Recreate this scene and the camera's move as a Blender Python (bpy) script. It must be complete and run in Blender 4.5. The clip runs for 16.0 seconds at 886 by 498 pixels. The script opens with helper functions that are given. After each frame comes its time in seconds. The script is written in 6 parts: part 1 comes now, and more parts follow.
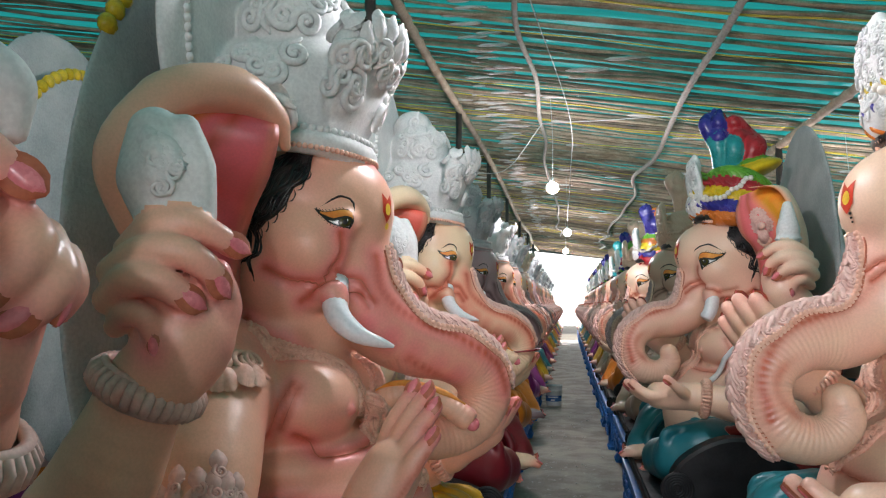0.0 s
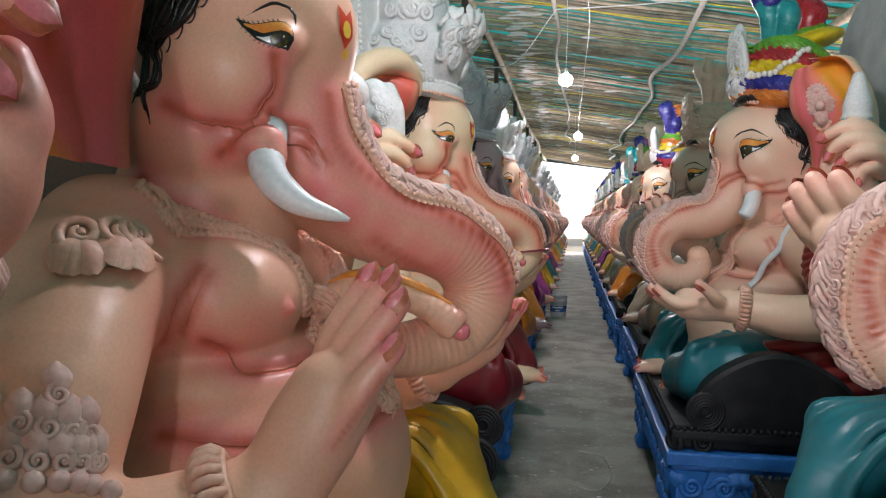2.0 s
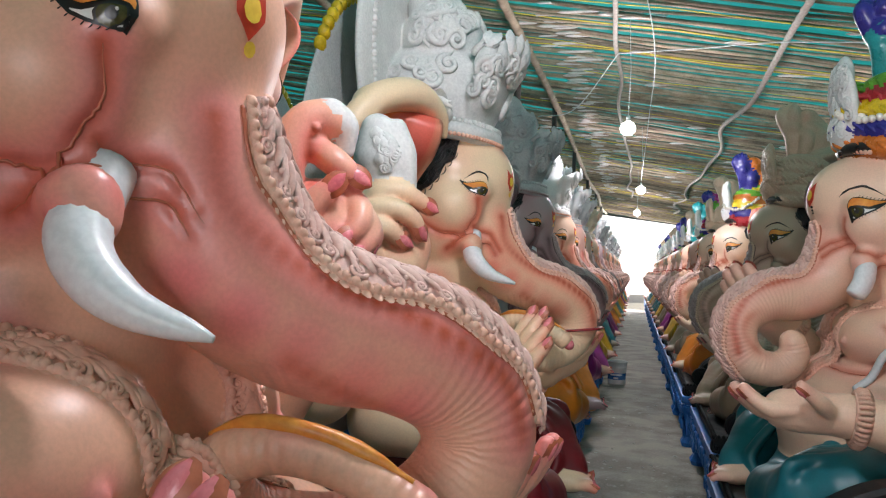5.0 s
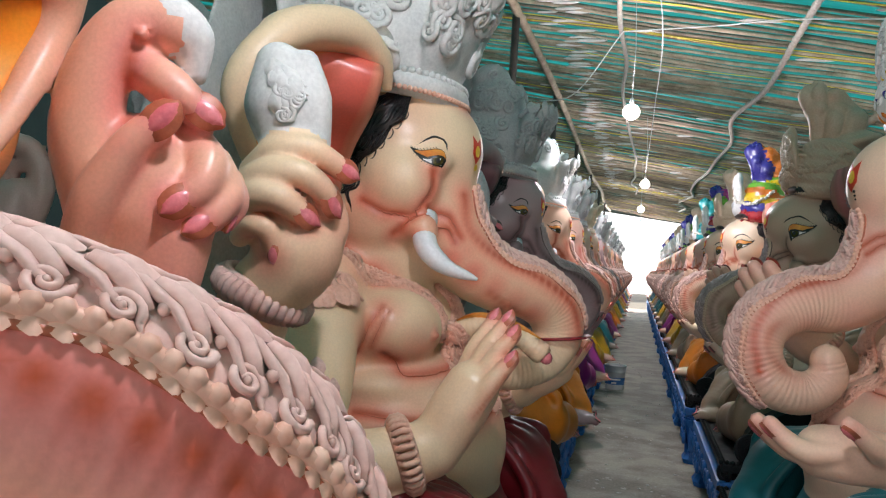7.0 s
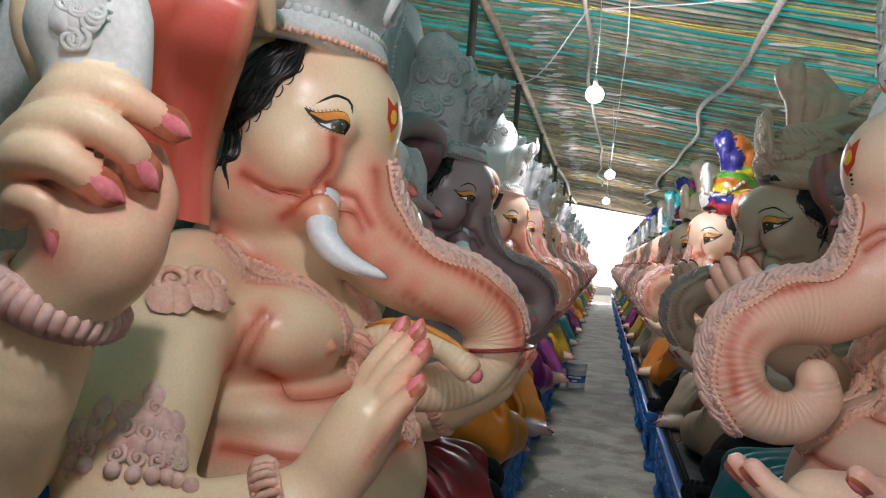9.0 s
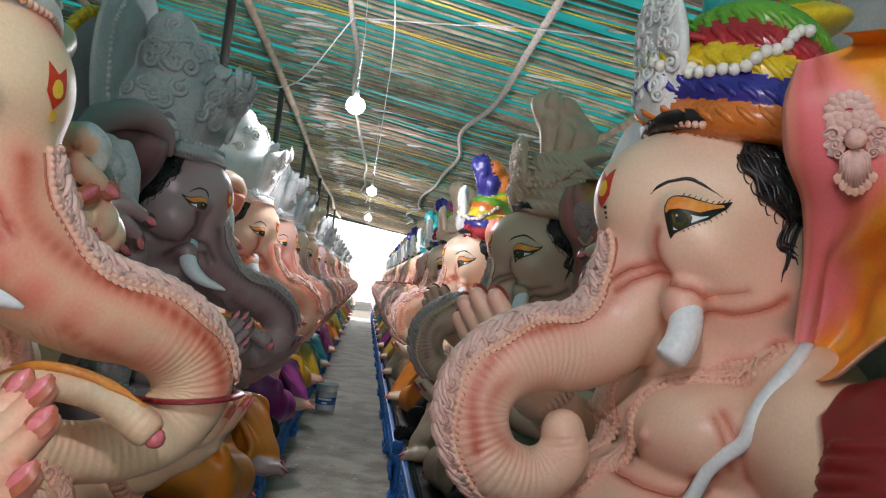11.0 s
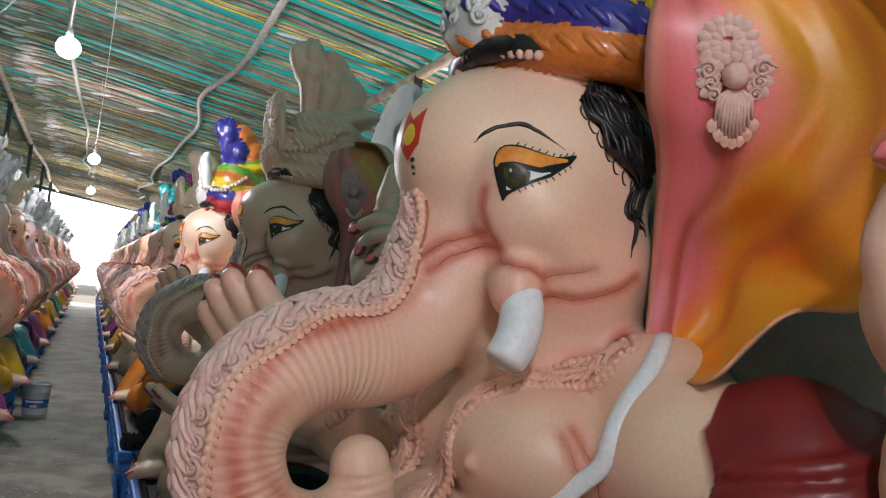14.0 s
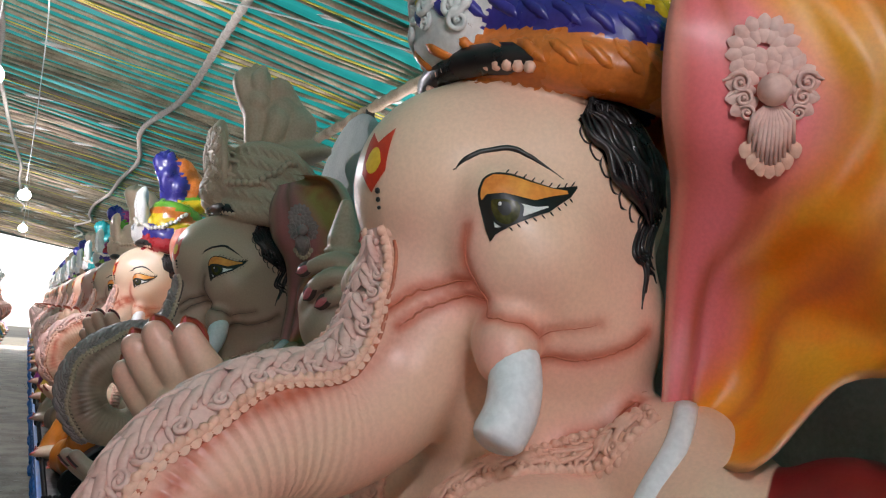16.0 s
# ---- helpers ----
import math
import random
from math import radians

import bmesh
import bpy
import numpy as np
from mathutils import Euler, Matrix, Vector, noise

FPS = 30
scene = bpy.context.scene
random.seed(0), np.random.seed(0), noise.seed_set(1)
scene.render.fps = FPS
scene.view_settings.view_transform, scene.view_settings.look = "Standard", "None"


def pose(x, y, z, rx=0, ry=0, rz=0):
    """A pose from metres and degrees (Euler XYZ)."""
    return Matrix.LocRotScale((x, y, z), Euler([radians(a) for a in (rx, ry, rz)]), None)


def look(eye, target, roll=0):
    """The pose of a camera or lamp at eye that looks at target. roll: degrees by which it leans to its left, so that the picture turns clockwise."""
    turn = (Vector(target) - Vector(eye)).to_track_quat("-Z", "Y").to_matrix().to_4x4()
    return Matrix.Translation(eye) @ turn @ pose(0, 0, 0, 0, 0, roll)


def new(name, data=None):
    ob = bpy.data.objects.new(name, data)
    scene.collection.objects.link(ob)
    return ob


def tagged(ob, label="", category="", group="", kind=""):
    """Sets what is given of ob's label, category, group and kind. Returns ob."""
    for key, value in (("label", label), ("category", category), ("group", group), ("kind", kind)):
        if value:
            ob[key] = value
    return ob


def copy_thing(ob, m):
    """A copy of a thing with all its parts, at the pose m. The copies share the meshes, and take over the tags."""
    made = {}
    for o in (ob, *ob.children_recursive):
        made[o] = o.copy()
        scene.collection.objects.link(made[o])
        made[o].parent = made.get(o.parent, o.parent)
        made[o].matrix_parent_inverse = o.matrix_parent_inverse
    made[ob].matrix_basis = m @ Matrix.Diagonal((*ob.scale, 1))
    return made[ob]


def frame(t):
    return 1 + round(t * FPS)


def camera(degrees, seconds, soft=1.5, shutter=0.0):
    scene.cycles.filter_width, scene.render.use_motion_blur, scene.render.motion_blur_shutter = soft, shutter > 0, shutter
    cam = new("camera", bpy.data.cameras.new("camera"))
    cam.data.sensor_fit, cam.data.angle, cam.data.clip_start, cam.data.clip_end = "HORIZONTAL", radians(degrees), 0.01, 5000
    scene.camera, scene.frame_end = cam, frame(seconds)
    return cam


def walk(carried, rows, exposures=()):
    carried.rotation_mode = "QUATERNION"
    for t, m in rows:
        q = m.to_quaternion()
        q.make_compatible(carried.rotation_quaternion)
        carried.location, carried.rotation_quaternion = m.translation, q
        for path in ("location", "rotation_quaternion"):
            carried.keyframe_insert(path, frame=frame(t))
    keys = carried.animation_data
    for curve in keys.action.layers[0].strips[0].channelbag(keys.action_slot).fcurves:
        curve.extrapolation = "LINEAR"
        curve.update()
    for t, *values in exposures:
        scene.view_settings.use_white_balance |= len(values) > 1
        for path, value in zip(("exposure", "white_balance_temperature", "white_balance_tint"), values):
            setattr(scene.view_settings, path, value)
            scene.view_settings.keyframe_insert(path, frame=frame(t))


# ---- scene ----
cam = camera(58.7, 16.0, soft=1.2)
METRES, EYE, TILT, LEAN, TURN = 4.5, 1.75, 4.1, 0.0, 9.0
ROWS = [
    (0.0, 0.0, 0.0, 0.0, 0.0, 0.0, -0.0),
    (0.5, -0.0037, 0.0368, -0.0094, -0.61, -0.97, -0.56),
    (1.0, -0.0058, 0.0831, -0.0221, -1.74, -2.85, -1.24),
    (1.5, -0.0003, 0.1253, -0.0303, -0.74, -4.92, -0.97),
    (2.0, 0.014, 0.1657, -0.0382, 0.45, -6.42, -0.97),
    (2.5, 0.0202, 0.1909, -0.0408, 1.5, -7.84, -1.7),
    (3.0, 0.0259, 0.2278, -0.0378, 2.7, -7.57, -2.67),
    (3.5, 0.0302, 0.2568, -0.0344, 3.32, -6.15, -3.35),
    (6.0, 0.0518, 0.4239, -0.0352, 5.65, -2.3, -1.19),
    (6.5, 0.0581, 0.4693, -0.0423, 4.01, -2.7, -2.54),
    (7.0, 0.0747, 0.514, -0.0453, 5.16, -3.24, -3.16),
    (7.5, 0.0806, 0.5427, -0.0471, 6.03, -3.9, -3.56),
    (8.0, 0.0827, 0.5756, -0.0491, 5.28, -4.17, -3.53),
    (10.5, 0.1356, 0.7231, -0.0471, -7.65, -1.99, -6.39),
    (11.0, 0.137, 0.7414, -0.0462, -14.09, -1.09, -7.45),
    (11.5, 0.153, 0.7623, -0.0478, -18.81, -0.69, -7.62),
    (12.0, 0.1694, 0.7893, -0.0466, -21.19, -0.43, -7.85),
    (12.5, 0.1765, 0.8229, -0.0534, -23.71, -0.86, -7.9),
    (13.0, 0.1769, 0.8512, -0.0542, -28.67, -0.78, -7.79),
    (13.5, 0.1738, 0.8652, -0.0565, -31.45, -0.89, -7.98),
    (14.0, 0.1705, 0.8793, -0.0559, -32.73, -0.07, -7.76),
    (14.5, 0.1745, 0.8937, -0.0577, -32.98, -0.19, -7.54),
    (15.0, 0.1801, 0.9226, -0.0615, -31.16, -0.69, -7.15),
    (15.5, 0.195, 0.9443, -0.0524, -32.65, 0.83, -7.46),
    (16.0, 0.1994, 0.9428, -0.0523, -36.53, 3.19, -7.53),
]
walk(cam, [(t, pose(0, 0, EYE, TILT, LEAN, TURN) @ pose(METRES * x, METRES * y, METRES * z, 90 + pitch, roll, yaw)) for t, x, y, z, yaw, pitch, roll in ROWS])

# ---- world, sun, lamps ----
world = bpy.data.worlds.new("world")
scene.world = world
world.use_nodes = True
wn = world.node_tree.nodes
sky = wn.new("ShaderNodeTexSky")
sky.sky_type, sky.sun_disc = "NISHITA", False
sky.sun_elevation, sky.sun_rotation = radians(48), radians(20)
wn["Background"].inputs["Strength"].default_value = 0.12
world.node_tree.links.new(sky.outputs["Color"], wn["Background"].inputs["Color"])
sun_data = bpy.data.lights.new("sun", "SUN")
sun_data.energy, sun_data.angle, sun_data.color = 4.5, radians(0.6), (1.0, 0.95, 0.88)
sun = new("sun", sun_data)
sun.matrix_world = look((0, 60, 60), (0, 50, 45))

LAMPS = ((-0.1, -8.5, 3.25), (-0.1, -2.6, 3.25), (-0.1, 3.2, 3.25), (-0.18, 10.1, 3.25), (0.0, 16.4, 3.25), (-0.05, 22.0, 3.25), (-0.05, 28.0, 3.25), (-0.05, 34.0, 3.25), (3.5, 10.5, 2.9))
LAMP_WATT = 104.0
for lx, ly, lz in LAMPS:
    ld = bpy.data.lights.new("bulb_light", "POINT")
    ld.energy, ld.shadow_soft_size, ld.color = LAMP_WATT * (0.74 if ly == 3.2 else 1.0), 0.06, (0.97, 0.918, 1.0)
    lo = new("bulb_light", ld)
    lo.location = (lx, ly, lz - 0.1)


def opening_light(name, where, target, w, h, power):
    d = bpy.data.lights.new(name, "AREA")
    d.shape, d.size, d.size_y, d.energy, d.color = "RECTANGLE", w, h, power, (0.95, 0.955, 1.0)
    new(name, d).matrix_world = look(where, target)


# far: daylight through the open gable; near: unseen fill light added behind the camera
opening_light("gable_daylight_far", (-0.5, 40.6, 2.3), (-0.5, 0, 2.0), 6.0, 3.6, 900.0)
opening_light("added_fill_near", (0.0, -10.8, 2.2), (0.0, 5, 2.0), 9.0, 3.6, 720.0)


# ---- materials ----
def mat(name, rough=0.6, metal=0.0, spec=0.5):
    m = bpy.data.materials.new(name)
    m.use_nodes = True
    b = m.node_tree.nodes["Principled BSDF"]
    b.inputs["Roughness"].default_value, b.inputs["Metallic"].default_value = rough, metal
    b.inputs["Specular IOR Level"].default_value = spec
    return m, m.node_tree.nodes, m.node_tree.links, b


def noise_node(n, l, scale, detail=4.0, coords="Object", rough=0.55, stretch=None):
    tc = n.new("ShaderNodeTexCoord")
    t = n.new("ShaderNodeTexNoise")
    t.inputs["Scale"].default_value, t.inputs["Detail"].default_value, t.inputs["Roughness"].default_value = scale, detail, rough
    src = tc.outputs[coords]
    if stretch:
        mp = n.new("ShaderNodeMapping")
        mp.inputs["Scale"].default_value = stretch
        l.new(src, mp.inputs["Vector"])
        src = mp.outputs["Vector"]
    l.new(src, t.inputs["Vector"])
    return t.outputs["Fac"]


def ramp(n, l, fac, *stops):
    r = n.new("ShaderNodeValToRGB")
    e = r.color_ramp.elements
    while len(e) < len(stops):
        e.new(0.5)
    for el, (p, c) in zip(e, stops):
        el.position, el.color = p, (*c, 1.0)
    l.new(fac, r.inputs["Fac"])
    return r.outputs["Color"]


def mix(n, l, fac, a, b, kind="MIX"):
    m = n.new("ShaderNodeMix")
    m.data_type, m.blend_type = "RGBA", kind
    for sock, v in ((m.inputs["Factor"], fac), (m.inputs["A"], a), (m.inputs["B"], b)):
        if isinstance(v, (int, float)):
            sock.default_value = v
        elif isinstance(v, tuple):
            sock.default_value = (*v, 1.0)
        else:
            l.new(v, sock)
    return m.outputs["Result"]


def bump(n, l, b, height, strength, distance):
    bn = n.new("ShaderNodeBump")
    bn.inputs["Strength"].default_value, bn.inputs["Distance"].default_value = strength, distance
    l.new(height, bn.inputs["Height"])
    l.new(bn.outputs["Normal"], b.inputs["Normal"])
    return bn


def surface(name, c1, c2, scale=6.0, rough=0.6, bumpy=0.15, dist=0.004, metal=0.0, grain=90.0, spec=0.5, speck=None, spread=0.17):
    """Paint, plaster, concrete and the like: a blotchy base, a fine grain, and some relief."""
    m, n, l, b = mat(name, rough, metal, spec)
    big = noise_node(n, l, scale, 5.0)
    small = noise_node(n, l, grain, 3.0)
    col = ramp(n, l, big, (0.5 - spread, c1), (0.5 + spread, c2))
    col = mix(n, l, 0.22, col, ramp(n, l, small, (0.35, tuple(v * 0.7 for v in c1)), (0.65, tuple(min(1, v * 1.15) for v in c2))))
    if speck:
        col = mix(n, l, ramp(n, l, noise_node(n, l, speck[0], 6.0, rough=0.7), (speck[1], (0, 0, 0)), (speck[1] + 0.05, (1, 1, 1))), col, speck[2])
    l.new(col, b.inputs["Base Color"])
    rr = ramp(n, l, big, (0.3, (rough * 0.8,) * 3), (0.7, (min(1, rough * 1.2),) * 3))
    l.new(rr, b.inputs["Roughness"])
    bump(n, l, b, mix(n, l, 0.35, big, small), bumpy, dist)
    return m


def channel(n, l, attr):
    a = n.new("ShaderNodeAttribute")
    a.attribute_name = attr
    s = n.new("ShaderNodeSeparateColor")
    l.new(a.outputs["Color"], s.inputs["Color"])
    return s.outputs


def edge(n, l, v, lo=0.46, hi=0.54):
    return ramp(n, l, v, (lo, (0, 0, 0)), (hi, (1, 1, 1)))


def statue_paint(name, skin, pink, crease, ear1, ear2, cloth1, cloth2, dust, rough=0.36):
    """Airbrushed plaster: skin, blush, crease lines, ear paint, two cloths and dusty relief, laid by the mesh's paint masks."""
    m, n, l, b = mat(name, rough)
    p, q = channel(n, l, "paint"), channel(n, l, "zones")
    big, small = noise_node(n, l, 3.0, 4.0), noise_node(n, l, 140.0, 2.0)
    col = mix(n, l, ramp(n, l, big, (0.3, (0, 0, 0)), (0.75, (0.35, 0.35, 0.35))), skin, tuple(v * 0.86 for v in skin))
    col = mix(n, l, p["Red"], col, pink)
    col = mix(n, l, q["Blue"], col, mix(n, l, ramp(n, l, noise_node(n, l, 5.0, 3.0), (0.4, (0, 0, 0)), (0.6, (1, 1, 1))), ear1, ear2))
    col = mix(n, l, p["Green"], col, crease)
    fold = noise_node(n, l, 9.0, 3.0)
    c1 = mix(n, l, fold, cloth1, tuple(v * 0.55 for v in cloth1))
    c2 = mix(n, l, fold, cloth2, tuple(v * 0.55 for v in cloth2))
    col = mix(n, l, edge(n, l, q["Red"]), col, c1)
    col = mix(n, l, edge(n, l, q["Green"]), col, c2)
    col = mix(n, l, p["Blue"], col, dust)
    col = mix(n, l, 0.10, col, ramp(n, l, small, (0.35, (0.25, 0.2, 0.18)), (0.65, (1, 1, 1))), "MULTIPLY")
    l.new(col, b.inputs["Base Color"])
    rr = mix(n, l, ramp(n, l, noise_node(n, l, 7.0, 5.0), (0.35, (0, 0, 0)), (0.65, (1, 1, 1))), (rough * 0.85,) * 3, (rough * 1.3,) * 3)
    l.new(mix(n, l, p["Blue"], rr, (0.8,) * 3), b.inputs["Roughness"])
    # fine rings round the trunk, from the length along it
    a = n.new("ShaderNodeAttribute")
    a.attribute_name = "ring"
    s = n.new("ShaderNodeSeparateXYZ")
    l.new(a.outputs["Vector"], s.inputs["Vector"])
    w = n.new("ShaderNodeMath")
    w.operation = "MULTIPLY"
    w.inputs[1].default_value = 330.0
    l.new(s.outputs["X"], w.inputs[0])
    sn = n.new("ShaderNodeMath")
    sn.operation = "SINE"
    l.new(w.outputs[0], sn.inputs[0])
    mu = n.new("ShaderNodeMath")
    mu.operation = "MULTIPLY"
    l.new(sn.outputs[0], mu.inputs[0])
    l.new(s.outputs["Y"], mu.inputs[1])
    ad = n.new("ShaderNodeMath")
    ad.operation = "MULTIPLY_ADD"
    ad.inputs[1].default_value = 0.5
    l.new(noise_node(n, l, 60.0, 4.0), ad.inputs[0])
    l.new(mu.outputs[0], ad.inputs[2])
    bump(n, l, b, ad.outputs[0], 0.28, 0.0032)
    return m


PLASTER = surface("white_plaster", (0.62, 0.63, 0.62), (0.78, 0.78, 0.76), 7.0, 0.75, 0.25, 0.003, speck=(30.0, 0.68, (0.45, 0.4, 0.36)))
PLASTER_GREY = surface("grey_plaster", (0.36, 0.38, 0.38), (0.52, 0.53, 0.52), 4.0, 0.85, 0.7, 0.012, spread=0.12)
PLASTER_WARM = surface("warm_plaster", (0.66, 0.5, 0.36), (0.76, 0.64, 0.5), 9.0, 0.6, 0.25, 0.003)
TAN = surface("unpainted_tan", (0.50, 0.36, 0.25), (0.60, 0.46, 0.34), 6.0, 0.5, 0.2, 0.003)
RELIEF = surface("blush_relief", (0.78, 0.40, 0.29), (0.86, 0.56, 0.43), 14.0, 0.55, 0.2, 0.002)
RELIEF_WHITE = surface("dusted_relief", (0.68, 0.39, 0.335), (0.80, 0.57, 0.505), 16.0, 0.65, 0.2, 0.002)
RELIEF_GREY = surface("mauve_relief", (0.30, 0.23, 0.22), (0.40, 0.33, 0.32), 14.0, 0.6, 0.2, 0.002)
HAIR = surface("black_hair_paint", (0.008, 0.007, 0.008), (0.025, 0.018, 0.018), 20.0, 0.3, 0.2, 0.002)
LINE = surface("black_line_paint", (0.006, 0.005, 0.005), (0.016, 0.012, 0.01), 20.0, 0.35, 0.05, 0.001)
EYEWHITE = surface("eye_white_paint", (0.78, 0.76, 0.72), (0.86, 0.85, 0.83), 20.0, 0.2, 0.02, 0.001)
IRIS = surface("olive_iris_paint", (0.03, 0.027, 0.008), (0.10, 0.085, 0.025), 60.0, 0.15, 0.02, 0.001)
LID = surface("orange_lid_paint", (0.72, 0.20, 0.03), (0.85, 0.38, 0.07), 14.0, 0.35, 0.05, 0.001)
NAIL = surface("pink_nail_paint", (0.72, 0.16, 0.20), (0.85, 0.28, 0.30), 12.0, 0.25, 0.05, 0.001)
TUSK = surface("white_tusk_paint", (0.79, 0.81, 0.84), (0.84, 0.85, 0.87), 5.0, 0.35, 0.05, 0.002)
PEARL = surface("pearl_white_paint", (0.76, 0.70, 0.60), (0.86, 0.82, 0.76), 10.0, 0.3, 0.05, 0.001)
FIRE = surface("tilak_red_paint", (0.55, 0.03, 0.015), (0.7, 0.06, 0.02), 10.0, 0.35, 0.05, 0.001)
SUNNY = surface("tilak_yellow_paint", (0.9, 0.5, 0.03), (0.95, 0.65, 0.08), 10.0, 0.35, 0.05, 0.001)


def gloss(name, c):
    return surface(name, tuple(v * 0.6 for v in c), c, 8.0, 0.28, 0.15, 0.002)


ORANGE, BLUE, YELLOW = gloss("orange_enamel", (0.75, 0.21, 0.035)), gloss("ultramarine_enamel", (0.045, 0.04, 0.30)), gloss("yellow_enamel", (0.80, 0.56, 0.02))
RED, GREEN, TEAL = gloss("crimson_enamel", (0.48, 0.03, 0.04)), gloss("green_enamel", (0.16, 0.42, 0.04)), gloss("teal_enamel", (0.03, 0.33, 0.34))
MAGENTA = gloss("magenta_enamel", (0.40, 0.03, 0.22))
BLACK = surface("black_gloss_paint", (0.005, 0.005, 0.006), (0.018, 0.018, 0.02), 9.0, 0.5, 0.35, 0.004, spec=0.3)
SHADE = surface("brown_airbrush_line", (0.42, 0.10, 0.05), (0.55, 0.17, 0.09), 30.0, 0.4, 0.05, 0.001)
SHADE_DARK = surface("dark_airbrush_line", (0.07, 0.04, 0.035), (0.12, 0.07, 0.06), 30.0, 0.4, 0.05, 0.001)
BLUEPAINT = surface("blue_stand_paint", (0.012, 0.10, 0.36), (0.03, 0.20, 0.60), 7.0, 0.5, 0.35, 0.005, speck=(22.0, 0.66, (0.16, 0.30, 0.5)))
CONCRETE = surface("worn_concrete", (0.18, 0.15, 0.12), (0.44, 0.39, 0.325), 2.2, 0.9, 0.5, 0.01, grain=45.0, speck=(9.0, 0.60, (0.50, 0.46, 0.40)), spread=0.10)
BAMBOO = surface("weathered_bamboo", (0.26, 0.18, 0.11), (0.56, 0.45, 0.33), 5.0, 0.8, 0.4, 0.004, grain=60.0)
BAMBOO_DARK = surface("dark_bamboo", (0.14, 0.10, 0.07), (0.34, 0.26, 0.19), 5.0, 0.8, 0.4, 0.004, grain=60.0)
ROPE = surface("cord_wrapped_bamboo", (0.40, 0.34, 0.28), (0.66, 0.60, 0.54), 25.0, 0.85, 0.5, 0.004)
STEEL = surface("rusty_pipe", (0.07, 0.05, 0.045), (0.15, 0.11, 0.10), 6.0, 0.55, 0.2, 0.002, metal=0.4)
STRIP = surface("yellow_plastic_strip", (0.62, 0.48, 0.03), (0.78, 0.66, 0.10), 6.0, 0.5, 0.1, 0.002)
FOAM = surface("white_plaster_splash", (0.60, 0.57, 0.52), (0.80, 0.78, 0.75), 12.0, 0.9, 0.6, 0.01)
WIRE = surface("white_flex", (0.6, 0.6, 0.58), (0.75, 0.75, 0.73), 20.0, 0.5, 0.05, 0.001)
WALLM = surface("dusty_sheet_wall", (0.06, 0.075, 0.075), (0.12, 0.13, 0.125), 1.5, 0.8, 0.3, 0.01)


def tarpaulin():
    m, n, l, b = mat("teal_tarpaulin", 0.55)
    wave = noise_node(n, l, 2.2, 5.0, stretch=(0.4, 3.0, 1.0))
    col = ramp(n, l, wave, (0.3, (0.008, 0.13, 0.125)), (0.7, (0.02, 0.24, 0.225)))
    l.new(col, b.inputs["Base Color"])
    bump(n, l, b, wave, 0.6, 0.03)
    tr = n.new("ShaderNodeBsdfTranslucent")
    l.new(ramp(n, l, wave, (0.3, (0.01, 0.30, 0.28)), (0.7, (0.03, 0.45, 0.42))), tr.inputs["Color"])
    mx = n.new("ShaderNodeMixShader")
    mx.inputs[0].default_value = 0.45
    l.new(b.outputs[0], mx.inputs[1])
    l.new(tr.outputs[0], mx.inputs[2])
    l.new(mx.outputs[0], n["Material Output"].inputs["Surface"])
    return m


TARP = tarpaulin()


def glow(name, color, strength):
    m, n, l, b = mat(name)
    e = n.new("ShaderNodeEmission")
    e.inputs["Color"].default_value, e.inputs["Strength"].default_value = (*color, 1.0), strength
    l.new(e.outputs[0], n["Material Output"].inputs["Surface"])
    return m


BULB = glow("lit_bulb", (0.93, 0.98, 1.0), 30.0)
DAY = glow("bright_daylight", (1.0, 1.0, 1.0), 2.2)


# ---- mesh helpers ----
def link_mesh(name, V, F, mats, parent=None, label="", smooth=False, idx=None):
    me = bpy.data.meshes.new(name)
    me.from_pydata([tuple(v) for v in V], [], [tuple(f) for f in F])
    for m in mats:
        me.materials.append(m)
    if idx is not None:
        me.polygons.foreach_set("material_index", np.asarray(idx, dtype=np.int32))
    if smooth:
        me.polygons.foreach_set("use_smooth", np.ones(len(me.polygons), dtype=bool))
    me.validate()
    me.update()
    ob = new(name, me)
    if parent:
        ob.parent = parent
    if label:
        tagged(ob, label)
    return ob


def part(name, bm, material, parent, label="", smooth=False):
    me = bpy.data.meshes.new(name)
    bmesh.ops.recalc_face_normals(bm, faces=bm.faces)
    if smooth:
        for f in bm.faces:
            f.smooth = True
    bm.to_mesh(me)
    bm.free()
    me.materials.append(material)
    ob = new(name, me)
    if parent:
        ob.parent = parent
    if label:
        tagged(ob, label)
    return ob


def thing(name, label, category, group="", kind="", at=(0, 0, 0)):
    ob = new(name)
    ob.location = at
    ob.empty_display_size = 0.1
    return tagged(ob, label, category, group, kind)


def box_bm(lo, hi, bevel=0.0, bm=None):
    own = bmesh.new()
    bmesh.ops.create_cube(own, size=1.0, matrix=Matrix.Translation([(a + b) / 2 for a, b in zip(lo, hi)]) @ Matrix.Diagonal((*[b - a for a, b in zip(lo, hi)], 1.0)))
    if bevel:
        bmesh.ops.bevel(own, geom=own.edges[:], offset=bevel, segments=2, affect="EDGES", profile=0.6)
    if bm is None:
        return own
    tmp = bpy.data.meshes.new("tmp")
    own.to_mesh(tmp)
    own.free()
    bm.from_mesh(tmp)
    bpy.data.meshes.remove(tmp)
    return bm


